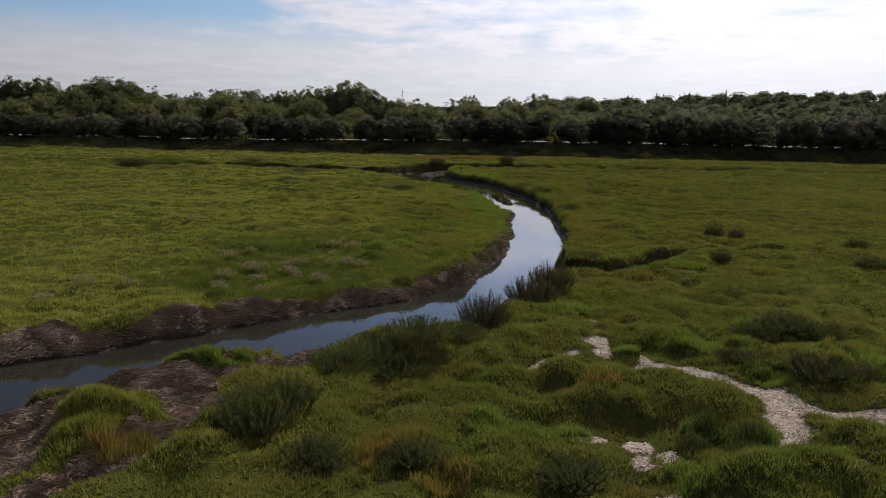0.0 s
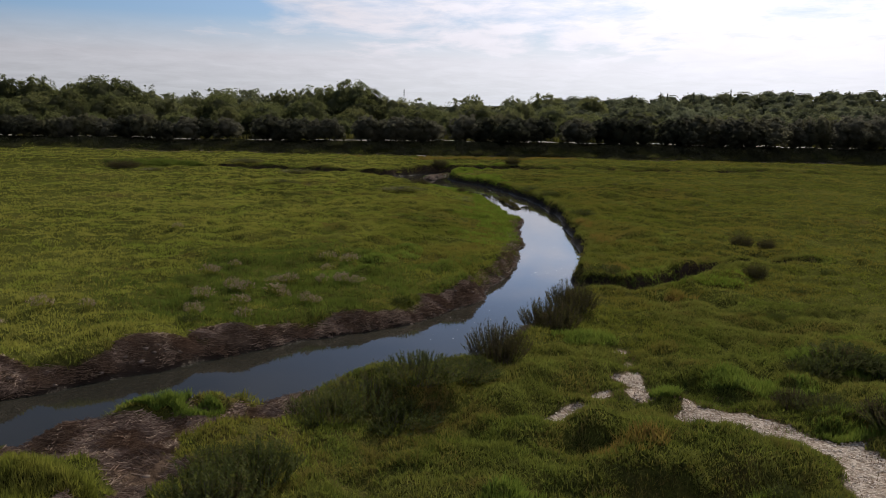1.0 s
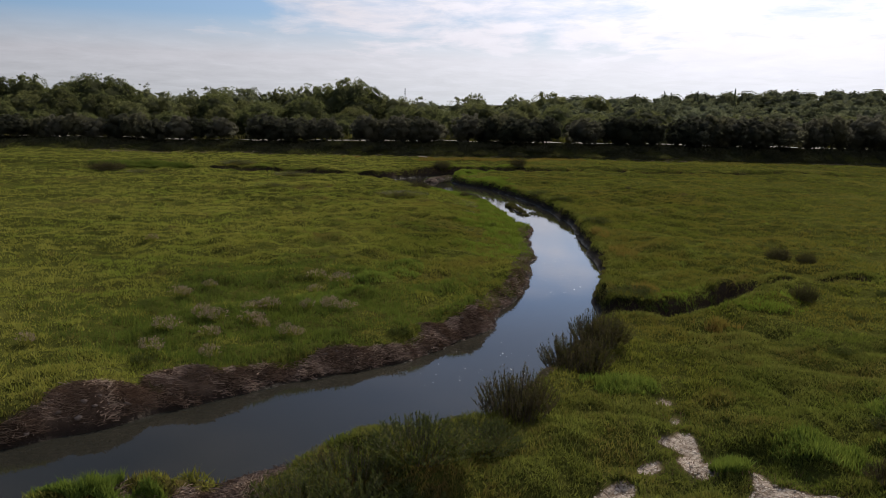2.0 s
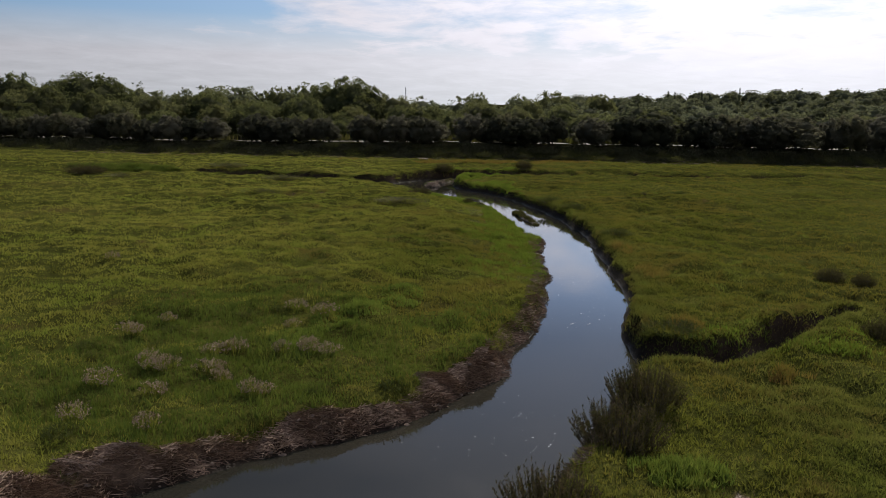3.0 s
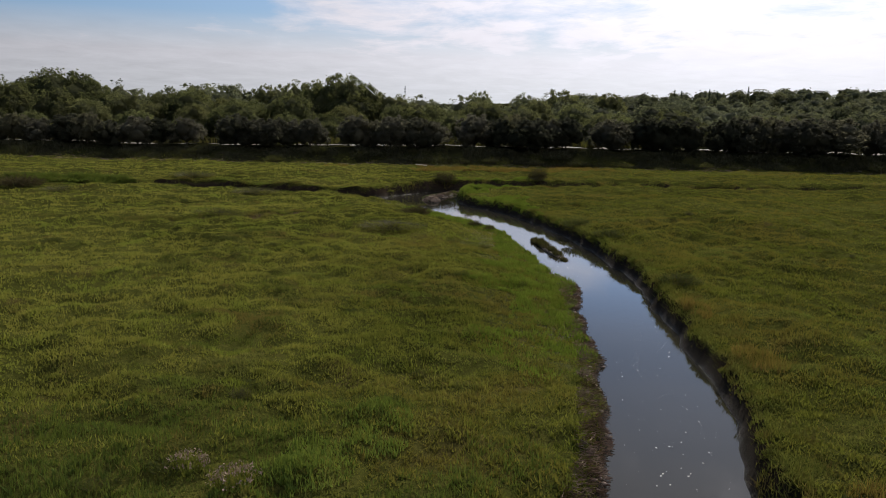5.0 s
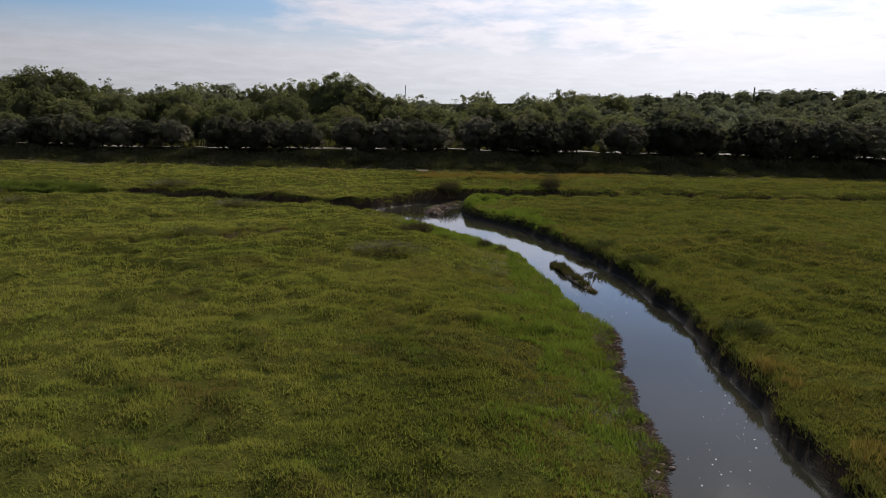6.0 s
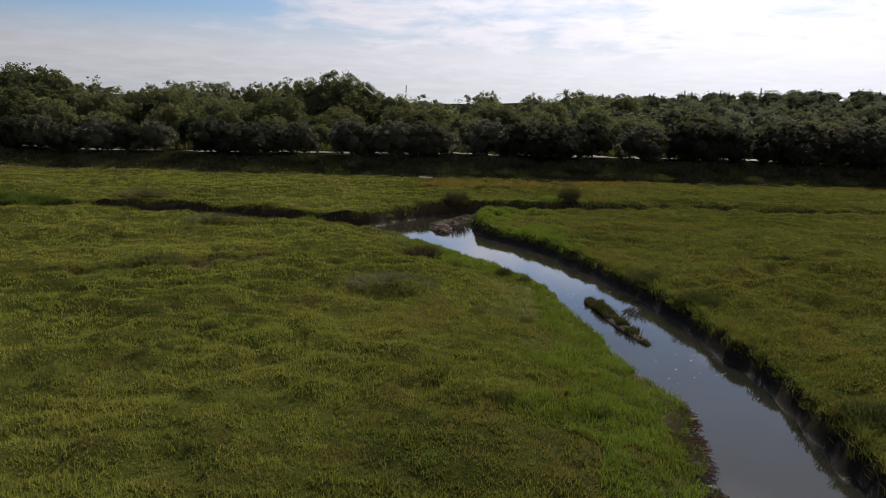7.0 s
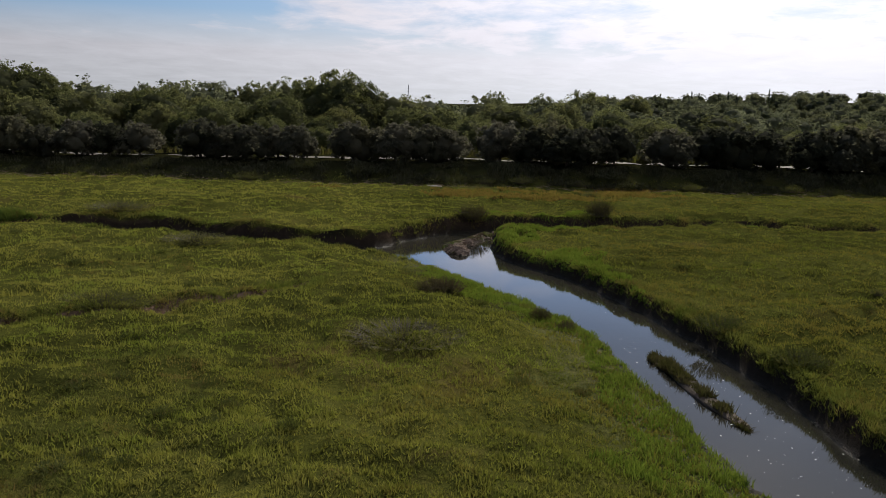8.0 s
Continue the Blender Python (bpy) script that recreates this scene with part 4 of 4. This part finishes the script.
    for x in np.arange(-19, -5, 1.3):
        spots.append(at(x, np.interp(x, [-19, -16.5, -12.3, -9.5, -5], [82.6, 82.4, 80.9, 80.5, 81.4]) + rng.normal(0, 0.25), rng.uniform(0, 360), rng.uniform(0.7, 1.2), rng.uniform(0.7, 1.1), 0.05))
    plant_row(e, spots)
    d = shrub_kind("dark_tussock", "low dark olive tussock standing in the turf", "dark tussocks", SEABLITE, 9, 90, 8, 0.85, 0.20, 0.07, 0.5, False)
    spots = [(-10.8, 36.5), (-9.4, 30.9), (-8.9, 30.2), (-7.9, 32.6), (-6.9, 29.9), (-6.0, 32.3), (-5.1, 38.6), (-2.15, 37.9), (-3.4, 28.2), (-7.4, 25.4), (-1.9, 28.8), (-11.1, 61.1), (-8.9, 53.6), (-9.2, 52.9), (-8.2, 53.4), (-10.1, 57.9), (-10.7, 57.1),
             (-8.4, 55.7), (-7.3, 55.1), (-5.9, 54.3), (-5.9, 55.3), (-7.3, 56.3), (-8.3, 57.6), (-12.6, 59.1)]
    for k in range(100):
        x, y = rng.uniform(-24, 22), rng.uniform(27, 76)
        if abs(x) < 9 + 0.5 * (y - 20) and float(field(rim, x, y)) > 1.6:
            spots.append((x, y))
    plant_row(d, [at(x, y, rng.uniform(0, 360), rng.uniform(0.5, 1.1), rng.uniform(0.5, 1.0), 0.03, rng.uniform(0.4, 0.7)) for x, y in spots])
    # bramble takes the verge colour with the hedge shade in it
    f = shrub_kind("bramble_bush", "low bramble scrub on the sea bank, darkened in colour like the shaded verge", "bramble scrub", SHADED_VERGE, 10, 130, 10, 2.2, 0.8, 0.17, 0.6, False)
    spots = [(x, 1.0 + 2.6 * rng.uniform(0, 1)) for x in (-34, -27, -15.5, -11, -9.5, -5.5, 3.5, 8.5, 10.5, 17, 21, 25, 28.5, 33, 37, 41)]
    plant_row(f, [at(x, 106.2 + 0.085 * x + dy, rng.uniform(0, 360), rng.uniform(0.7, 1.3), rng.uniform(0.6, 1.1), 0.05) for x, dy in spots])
    c = shrub_kind("rush_tuft", "soft grey-green tuft of rushes on the turf", "rush tufts", RUSH, 3, 460, 3, 2.0, 0.42, 0.085)
    plant_row(c, [at(-13.0, 64.0, 0, 1.2, 1.0, 0.03, 0.7), at(-14.3, 76.3, 0, 1.3, 0.9), at(-4.2, 61.9, 0, 1.35, 0.62), at(17.1, 101.0, 0, 0.62, 1.0), at(-1.5, 104.6, 0, 0.7, 1.1), at(6.1, 99.6, 0, 0.62, 0.9), at(11.7, 69.5, 0, 0.22, 0.6), at(15.5, 57.6, 0, 0.22, 0.6),
                  at(-5.1, 38.0, 0, 0.22, 0.5), at(-20.5, 83.4, 0, 1.4, 1.0), at(-26, 74.8, 0, 1.3, 0.8),
                  at(15.1, 108.2, 40, 0.9, 1.3), at(18.8, 108.6, 10, 0.9, 1.2), at(23.3, 108.6, 90, 0.8, 1.4), at(26.4, 109.0, 60, 0.9, 1.3), at(-1.2, 107.0, 30, 0.7, 1.3), at(1.7, 107.2, 80, 0.8, 1.4), at(6.2, 107.5, 20, 0.8, 1.3), at(-19.5, 105.2, 20, 0.9, 1.3), at(31.5, 109.6, 20, 0.9, 1.3)])


def lavender_kind():
    rng = np.random.default_rng(5)
    ob = tagged(new("sea_lavender"), "clump of faded mauve sea lavender in the turf", "flower", "sea lavender clumps")
    (sv, sf), (lv, lf) = shoots(46, 8, 0.55, 0.27, 0.07, rng, 1.0)
    part("leaf_rosette", mesh_of("leaf_rosette", np.concatenate([sv, lv]), np.concatenate([np.array(sf), np.array(lf) + len(sv)]), [TURF]), ob)
    tips = np.array(sv)[2::3]
    k = 9
    c = np.repeat(tips, k, 0) + rng.normal(0, 1, (len(tips) * k, 3)) * (0.035, 0.035, 0.018)
    d = rng.normal(0, 0.016, (len(c), 3, 3)) + c[:, None, :]
    tagged(part("flower_spray", mesh_of("flower_spray", d.reshape(-1, 3), np.arange(3 * len(c)).reshape(-1, 3), [LAVENDER]), ob, "dusty mauve flower heads"), kind="stuff")
    return ob


def build_lavender():
    spots = [(-8.27, 33.4), (-8.65, 32.0), (-8.9, 32.2), (-5.8, 30.75), (-6.15, 30.6), (-4.7, 30.9), (-4.1, 31.2), (-4.0, 30.8), (-3.6, 30.7), (-5.9, 29.1), (-5.55, 28.8), (-7.3, 29.3), (-7.0, 29.0), (-6.8, 29.1), (-7.8, 28.1), (-4.65, 27.7), (-4.5, 28.0),
             (-6.6, 27.7), (-5.1, 34.6), (-4.2, 34.0), (-4.9, 33.2), (-6.05, 25.9), (-7.45, 26.1), (-11.8, 26.2), (-12.4, 24.6), (-10.6, 26.4), (-12.9, 41.0)]
    p = lavender_kind()
    plant_row(p, [at(x, y, 47 * k, 0.58 + 0.09 * (k % 5), 0.95 + 0.12 * (k % 4), 0.0) for k, (x, y) in enumerate(spots)])


def build_islet():
    """The low weedy islet in the creek."""
    rng = np.random.default_rng(8)
    ob = tagged(new("mud_islet"), "narrow weed-covered mud islet rising from the creek", "islet")
    ob.location = (3.12, 60.5, WATER_Z)
    bm = bmesh.new()
    bmesh.ops.create_uvsphere(bm, u_segments=40, v_segments=12, radius=1.0)
    for v in bm.verts:
        n = noise.noise(v.co * 3.1) * 0.3
        v.co.x, v.co.y, v.co.z = v.co.x * (0.26 + 0.25 * n) + 0.06 * math.sin(v.co.y * 5), v.co.y * 2.7, v.co.z * 0.085 * (1 + n)
        v.co.x -= v.co.y * 0.17
    me = bpy.data.meshes.new("mud")
    bm.to_mesh(me)
    bm.free()
    me.materials.append(MUD)
    me.polygons.foreach_set("use_smooth", [True] * len(me.polygons))
    part("mud", me, ob)
    k = 5200
    t = rng.uniform(-1, 1, k)
    t = t[vnoise(t * 9, t * 0 + 0.5, 1.0, 6) + 0.35 * t > rng.uniform(0.05, 0.5, k)]
    k = len(t)
    half = 0.36 * np.sqrt(np.maximum(0, 1 - t * t)) * (0.75 + 0.3 * t) * (0.2 + 1.15 * vnoise(t * 6, t, 1.0, 3))
    x = rng.uniform(-1, 1, k) * half - t * 2.7 * 0.17
    y, z = t * 2.8, np.full(k, -0.02) + 0.05 * (1 - t * t)
    h, a = rng.uniform(0.08, 0.28, k) * (0.2 + 1.2 * vnoise(t * 9, x * 4, 1.0, 4)), rng.uniform(0, 6.28, k)
    v = np.stack([np.stack([x - np.cos(a) * 0.022, y - np.sin(a) * 0.022, z], 1), np.stack([x + np.cos(a) * 0.022, y + np.sin(a) * 0.022, z], 1),
                  np.stack([x + rng.normal(0, 0.07, k), y + rng.normal(0, 0.07, k), z + h], 1)], 1)
    part("weed", mesh_of("weed", v.reshape(-1, 3), np.arange(3 * k).reshape(-1, 3), [WEED]), ob)


def build_flecks():
    # some flecks are foam, the many others imitate sun glints on ripples
    x, y = scatter(14000, -10, 6, 26, 72)
    p = (polygon_distance(x, y, CREEK) < -0.35) & (vnoise(x, y, 3.0, 61) > 0.45)
    x, y = x[p][:430], y[p][:430]
    k = len(x)
    c = np.stack([x, y, np.full(k, WATER_Z + 0.004)], 1)
    a = RNG.uniform(0, 6.28, (k, 1)) + np.array([0, 1.3, 2.6, 4.1, 5.2])[None]
    r = (0.005 + 0.021 * RNG.uniform(0, 1, (k, 1)) ** 3) * RNG.uniform(0.5, 1.2, (k, 5))
    v = c[:, None, :] + np.stack([np.cos(a) * r, np.sin(a) * r, np.zeros((k, 5))], 2)
    tagged(new("foam_flecks", mesh_of("foam_flecks", v.reshape(-1, 3), np.arange(5 * k).reshape(-1, 5), [FOAM_GLINT])), "small white flecks on the creek, foam and painted sun glints", "foam", kind="stuff")


def build_driftwood():
    bm = bmesh.new()
    bmesh.ops.create_cone(bm, cap_ends=True, segments=10, radius1=0.09, radius2=0.05, depth=1.1)
    bmesh.ops.subdivide_edges(bm, edges=[e for e in bm.edges if abs(e.verts[0].co.z - e.verts[1].co.z) > 0.5], cuts=5)
    for v in bm.verts:
        v.co += Vector((noise.noise(v.co * 4), noise.noise(v.co * 4 + Vector((5, 0, 0))), 0)) * 0.04
    me = bpy.data.meshes.new("log")
    bm.to_mesh(me)
    bm.free()
    me.materials.append(PALE)
    ob = tagged(new("driftwood_log", me), "bleached pale driftwood log on the upper marsh", "driftwood")
    ob.matrix_basis = pose(-5.0, 104.7, float(height(-5.0, 104.7)) + 0.06, 90, 0, 80)


build_shrubs()
build_lavender()
build_islet()
build_flecks()
build_driftwood()

# ---------------- sea bank, track, hedge and woods ----------------


def hedge_y(x):
    return edge_y(x) + 5.7


def build_verge():
    x, y = scatter(90000, -75, 75, 0, 1)
    y = edge_y(x) + 0.2 + y * 5.6
    clump = vnoise(x, y, 1.6, 71)
    p = clump > RNG.uniform(0.1, 0.5, len(x))
    x, y, clump = x[p], y[p], clump[p]
    low = 0.30 + 0.70 * step(y - edge_y(x), 4.6, 3.4)
    blades("verge_grass", x, y, 0.30 * (0.2 + 1.2 * clump) * low, 0.09, SHADED_VERGE, "rough grass on the sea bank, darkened in colour for the hedge's shade", 0.7)
    x, y = scatter(26000, -75, 75, 0, 1)
    y = hedge_y(x) + 4.6 + y * 5
    p = vnoise(x, y, 5.0, 72) > RNG.uniform(0.35, 0.7, len(x))
    x, y = x[p], y[p]
    blades("wood_edge_grass", x, y, 0.8, 0.14, DRYGRASS, "tall buff grass at the edge of the wood", 0.5)


DRYGRASS = plant_material("buff grass", (0.03, 0.026, 0.014), (0.060, 0.048, 0.026), (0.105, 0.080, 0.044), (0.14, 0.095, 0.055), 0.58, 0.15, 0.25)


def build_track():
    xs = np.arange(-110, 115, 1.5)
    rows = []
    for o in (1.9, 2.3, 3.1, 3.5):
        ys = hedge_y(xs) + o + 0.25 * np.sin(xs * 0.35 + o)
        rows.append(np.stack([xs, ys, height(xs, ys) + (0.06 if 2 < o < 3.3 else 0.03)], 1))
    v = np.concatenate(rows)
    n = len(xs)
    f = [(r * n + i, r * n + i + 1, (r + 1) * n + i + 1, (r + 1) * n + i) for r in range(3) for i in range(n - 1)]
    tagged(new("track", mesh_of("track", v, f, [GRAVEL], True)), "pale gravel track along the sea bank behind the hedge", "track", kind="structure")


def lumps(centre, size, ball, rng, rough):
    """Uneven balls about the centres given: corners and triangles."""
    bv, bf = ball
    m = len(bv)
    v = centre[:, None, :] + bv[None] * size[:, None, None] * rng.uniform(1 - rough, 1 + rough, (len(centre), m, 1))
    return v.reshape(-1, 3), (bf[None] + (np.arange(len(centre)) * m)[:, None, None]).reshape(-1, 3)


def crown(name, seed, rx, rz, boughs, clumps, leaves, leaf, mat, ragged=0.22, coarse=1.0):
    """A dome of boughs that stands on z = 0; over each bough small clumps of foliage, and leaves on each clump."""
    rng = np.random.default_rng(seed)
    i = np.arange(boughs) + 0.5
    turn, rise = i * 2.39996 + rng.uniform(0, 6), 1 - 1.15 * i / boughs
    d = np.stack([np.cos(turn) * np.sqrt(1 - rise ** 2), np.sin(turn) * np.sqrt(1 - rise ** 2), rise], 1) + rng.normal(0, 0.10, (boughs, 3))
    big = rng.uniform(0.40, 0.56, boughs)
    mid = d * (1 - big * 0.9)[:, None] * rng.uniform(1 - ragged, 1 + ragged * 0.5, (boughs, 1))
    mid, big = np.concatenate([mid, [(0, 0, 0.05)]]), np.append(big, 0.55)
    # clumps lie on the outside of the boughs
    k = clumps * 4
    own = rng.integers(0, boughs, k)
    o = rng.normal(0, 1, (k, 3))
    o /= np.linalg.norm(o, axis=1)[:, None]
    c = mid[own] + o * big[own][:, None] * 0.88
    out = np.linalg.norm(c[:, None, :] - mid[None], axis=2) - big[None] * 0.82
    ok = (out.min(axis=1) > 0) & (c[:, 2] > -0.35)
    c, o = c[ok][:clumps], o[ok][:clumps]
    k = len(c)
    scale = np.array((rx, rx, rz))
    mean = (rx * 2 + rz) / 3
    c = c * scale
    size = rng.uniform(0.08, 0.17, k) * mean * (1 + ragged) * coarse
    v1, f1 = lumps(mid, big * 0.75, (BALL_V, BALL_F), rng, 0.06)
    v1 = v1 * scale
    # leaves
    q = rng.normal(0, 1, (k, leaves, 3)) + 0.9 * o[:, None, :] + (0, 0, 0.25)
    q /= np.linalg.norm(q, axis=2)[:, :, None]
    p = (c[:, None, :] + q * size[:, None, None] * rng.uniform(0.40, 1.10, (k, leaves, 1))).reshape(-1, 3)
    q = q.reshape(-1, 3) + rng.normal(0, 0.62, (k * leaves, 3))
    q /= np.linalg.norm(q, axis=1)[:, None]
    u = np.cross(q, rng.normal(0, 1, q.shape))
    u /= np.linalg.norm(u, axis=1)[:, None]
    w2 = np.cross(q, u)
    l = leaf * rng.uniform(0.6, 1.4, (len(p), 1))
    v3 = np.stack([p - u * l * 0.5 - w2 * l * 0.35, p + w2 * l * 0.55, p + u * l * 0.5 - w2 * l * 0.3], 1).reshape(-1, 3)
    f3 = np.arange(len(v3)).reshape(-1, 3)
    v = np.concatenate([v1, v3])
    v[:, 2] += rz * 0.45
    me = mesh_of(name, v, np.concatenate([f1, f3 + len(v1)]), [mat])
    return me


def trunk(name, seed, tall, thick, limbs, reach):
    """A tapered trunk with limbs, as six-sided tubes."""
    rng = np.random.default_rng(seed)
    verts, faces = [], []

    def tube(a, b, ra, rb, bend):
        base = len(verts)
        for k in range(3):
            t = k / 2
            c = a.lerp(b, t) + bend * math.sin(t * math.pi)
            r = ra + (rb - ra) * t
            for j in range(6):
                verts.append((c.x + r * math.cos(j * 1.0472), c.y + r * math.sin(j * 1.0472), c.z))
        for k in range(2):
            for j in range(6):
                faces.append((base + k * 6 + j, base + k * 6 + (j + 1) % 6, base + k * 6 + 6 + (j + 1) % 6, base + k * 6 + 6 + j))

    top = Vector((rng.normal(0, 0.15), rng.normal(0, 0.15), tall * 0.75))
    tube(Vector((0, 0, -0.2)), top, thick, thick * 0.3, Vector((rng.normal(0, 0.1), rng.normal(0, 0.1), 0)))
    for k in range(limbs):
        a = 2 * math.pi * (k + rng.uniform(0, 0.6)) / limbs
        s = top * rng.uniform(0.15, 0.7)
        e = s + Vector((math.cos(a) * reach, math.sin(a) * reach, tall * rng.uniform(0.15, 0.4)))
        tube(s, e, thick * 0.5, thick * 0.12, Vector((0, 0, tall * 0.04)))
    return mesh_of(name, verts, faces, [BARK], True)


def read_z(me):
    z = np.empty(len(me.vertices) * 3, np.float32)
    me.vertices.foreach_get("co", z)
    return z[2::3]


def tree_kind(name, label, category, group, seed, tall, rx, rz, lift, boughs, clumps, leaves, leaf, mat, ragged=0.22, thick=0.16, limbs=5, coarse=1.0):
    """A tree whose crown's underside hangs at lift."""
    ob = tagged(new(name), label, category, group)
    part("trunk", trunk("trunk", seed, tall, thick, limbs, rx * 0.6), ob)
    c = part("crown", crown("crown", seed + 50, rx, rz, boughs, clumps, leaves, leaf, mat, ragged, coarse), ob)
    c.location.z = lift
    ob["top"] = lift + float(np.percentile(read_z(c.data), 99.5))
    return ob


def stand(x, y, turn, wide, tall, sink=0.0):
    return pose(x, y, float(height(x, y)) - sink, 0, 0, turn) @ Matrix.Diagonal((wide, wide, tall, 1))


def build_hedge():
    rng = np.random.default_rng(21)
    kinds = [tree_kind("hedge_bush", "dark rounded hedge bush with grey-green leaves on the sea bank", "bush", "hedge along the track", 100 + k, 2.4, 1.55, 1.85, 0.0, 9, 84, 42, 0.125, HEDGE_LEAF, 0.16, 0.09) for k in range(4)]
    places = [[] for _ in kinds]
    x = -72.0
    while x < 80:
        x += rng.choice([1.5, 2.2, 2.8, 4.3], p=[0.26, 0.32, 0.24, 0.18]) * rng.uniform(0.85, 1.15)
        y = hedge_y(x) + rng.normal(0, 0.5)
        top = 2.7 + 0.45 * float(step(x, -28.0, 4.0)) + 0.65 * float(step(x, 6.0, 30.0)) + rng.normal(0, 0.35)
        kind = rng.integers(0, 4)
        s = top / kinds[kind]["top"]
        places[kind].append(stand(x, y, rng.uniform(0, 360), s * rng.uniform(1.0, 1.5), s))
    for proto, row in zip(kinds, places):
        plant_row(proto, row)


def build_woods():
    rng = np.random.default_rng(22)
    near = [tree_kind("oak_tree", "broad dark green oak at the edge of the wood", "tree", "woodland oaks", 200 + k, 6.0, 3.5, 4.2, 0.8, 14, 150, 32, 0.185, OAK_LEAF, 0.12) for k in range(3)]
    near += [tree_kind("willow_tree", "olive green bushy willow at the edge of the wood", "tree", "woodland willows", 210 + k, 5.5, 3.2, 3.9, 0.5, 14, 150, 32, 0.175, WILLOW_LEAF, 0.14) for k in range(3)]
    far = [tree_kind("woodland_tree", "distant broadleaf tree in the wooded skyline", "tree", "far woodland trees", 220 + k, 6.0, 3.6, 4.6, -0.6, 7, 46, 28, 0.29, HAZED_LEAF, 0.18, 0.16, 2, 1.25) for k in range(4)]
    full = {ob: ob["top"] for ob in near + far}
    places = {ob: [] for ob in near + far}

    def grow(kinds, x, y, top, wide=1.0):
        ob = kinds[rng.integers(0, len(kinds))]
        g = float(height(x, y))
        s = max(0.35, (top - g) / full[ob])
        places[ob].append(stand(x, y, rng.uniform(0, 360), s * wide * rng.uniform(0.9, 1.2), s))

    # single trees that stand out against the sky: x, y, top
    for x, y, top, wide in ((-79, 150, 9.4, 1.0), (-74, 151, 9.4, 0.9), (-61.5, 150, 9.7, 1.1), (-65.5, 151.5, 9.0, 1.0), (-59.0, 152, 8.9, 0.95), (-57.5, 151, 8.3, 0.9), (-70, 158, 8.6, 0.9), (-50.6, 185, 8.4, 0.9), (-43.3, 180, 8.5, 0.8), (-35.7, 175, 8.5, 0.9), (-28.8, 165, 9.1, 0.8),
                            (-20, 155, 10.1, 0.95), (-24.5, 157, 9.0, 0.8), (-16.4, 156, 8.6, 0.8), (1.6, 185, 8.4, 0.7), (10.8, 200, 8.5, 0.8), (17.2, 185, 9.0, 0.9), (33.3, 230, 9.4, 0.9)):
        grow(near[:3], x, y, top, wide)
    for y, gap, tops in ((121.5, 5.4, (2.4, 4.6)), (131, 6.0, (3.4, 6.3)), (141, 6.2, (4.4, 7.0)), (152, 6.4, (5.2, 7.5)), (164, 5.6, (6.0, 7.8)), (178, 5.6, (6.4, 8.1))):
        x = -0.55 * y - 6
        while x < 0.56 * y + 8:
            east = float(step(x, 8.0, 20.0))
            x += gap * rng.uniform(0.7, 1.3) * (1 + 0.35 * east)
            left = 0.5 * float(step(x, -10.0, -60.0))
            right = -1.3 * float(step(x, 18.0, 45.0)) * (y > 140)
            if not (x > 14 and rng.uniform() < 0.12):
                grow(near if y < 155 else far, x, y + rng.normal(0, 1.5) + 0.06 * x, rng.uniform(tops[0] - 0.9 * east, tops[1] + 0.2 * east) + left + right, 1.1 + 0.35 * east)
    y = 190.0
    while y < 540:
        gap = 3.2 + 0.016 * y
        x = -0.55 * y - 6
        while x < 0.57 * y + 8:
            x += gap * (2.3 if y < 250 else 1.75) * rng.uniform(0.7, 1.3)
            g = float(hill(x, y))
            if y < 250 or x > 0.10 * y:
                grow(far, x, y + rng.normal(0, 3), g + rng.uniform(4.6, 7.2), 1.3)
        y += gap * (2.9 if y < 250 else 2.4)
    for ob, row in places.items():
        plant_row(ob, row)


def conifer_kind():
    rng = np.random.default_rng(31)
    ob = tagged(new("conifer"), "thin dark conifer rising above the far wood", "tree", "far conifers")
    part("trunk", trunk("trunk", 31, 9.5, 0.2, 3, 0.5), ob)
    k = 420
    t = rng.uniform(0.1, 1, k)
    r = 1.35 * (1 - t) ** 0.9 * (0.5 + 0.5 * np.abs(np.sin(t * 22))) + 0.08
    a = rng.uniform(0, 6.28, k)
    p = np.stack([r * np.cos(a), r * np.sin(a), t * 10], 1)
    v = p[:, None, :] + rng.normal(0, 0.22, (k, 3, 3))
    part("crown", mesh_of("crown", v.reshape(-1, 3), np.arange(3 * k).reshape(-1, 3), [PINE_LEAF]), ob)
    return ob


def build_mast():
    bm = bmesh.new()
    bmesh.ops.create_cone(bm, cap_ends=True, segments=8, radius1=0.17, radius2=0.10, depth=14, matrix=Matrix.Translation((0, 0, 7)))
    for z, wide in ((11.4, 0.55), (12.6, 0.5), (13.5, 0.4)):
        bmesh.ops.create_cone(bm, cap_ends=True, segments=8, radius1=wide * 0.6, radius2=wide * 0.6, depth=0.5, matrix=Matrix.Translation((0, 0, z)))
    me = bpy.data.meshes.new("mast")
    bm.to_mesh(me)
    bm.free()
    me.materials.append(STEEL)
    ob = tagged(new("radio_mast", me), "slim grey steel mast far behind the trees", "mast")
    ob.location = (-27.5, 400, float(height(-27.5, 400)) - 3.4)


build_verge()
build_track()
build_hedge()
build_woods()
c = conifer_kind()
plant_row(c, [stand(x, 402, 40 * k, s * 0.7, s * 0.95) for k, (x, s) in enumerate(((90, 0.88), (93, 0.82), (105, 0.86), (108.5, 0.78), (121.7, 0.95), (101, 0.74), (77, 0.78)))])
build_mast()
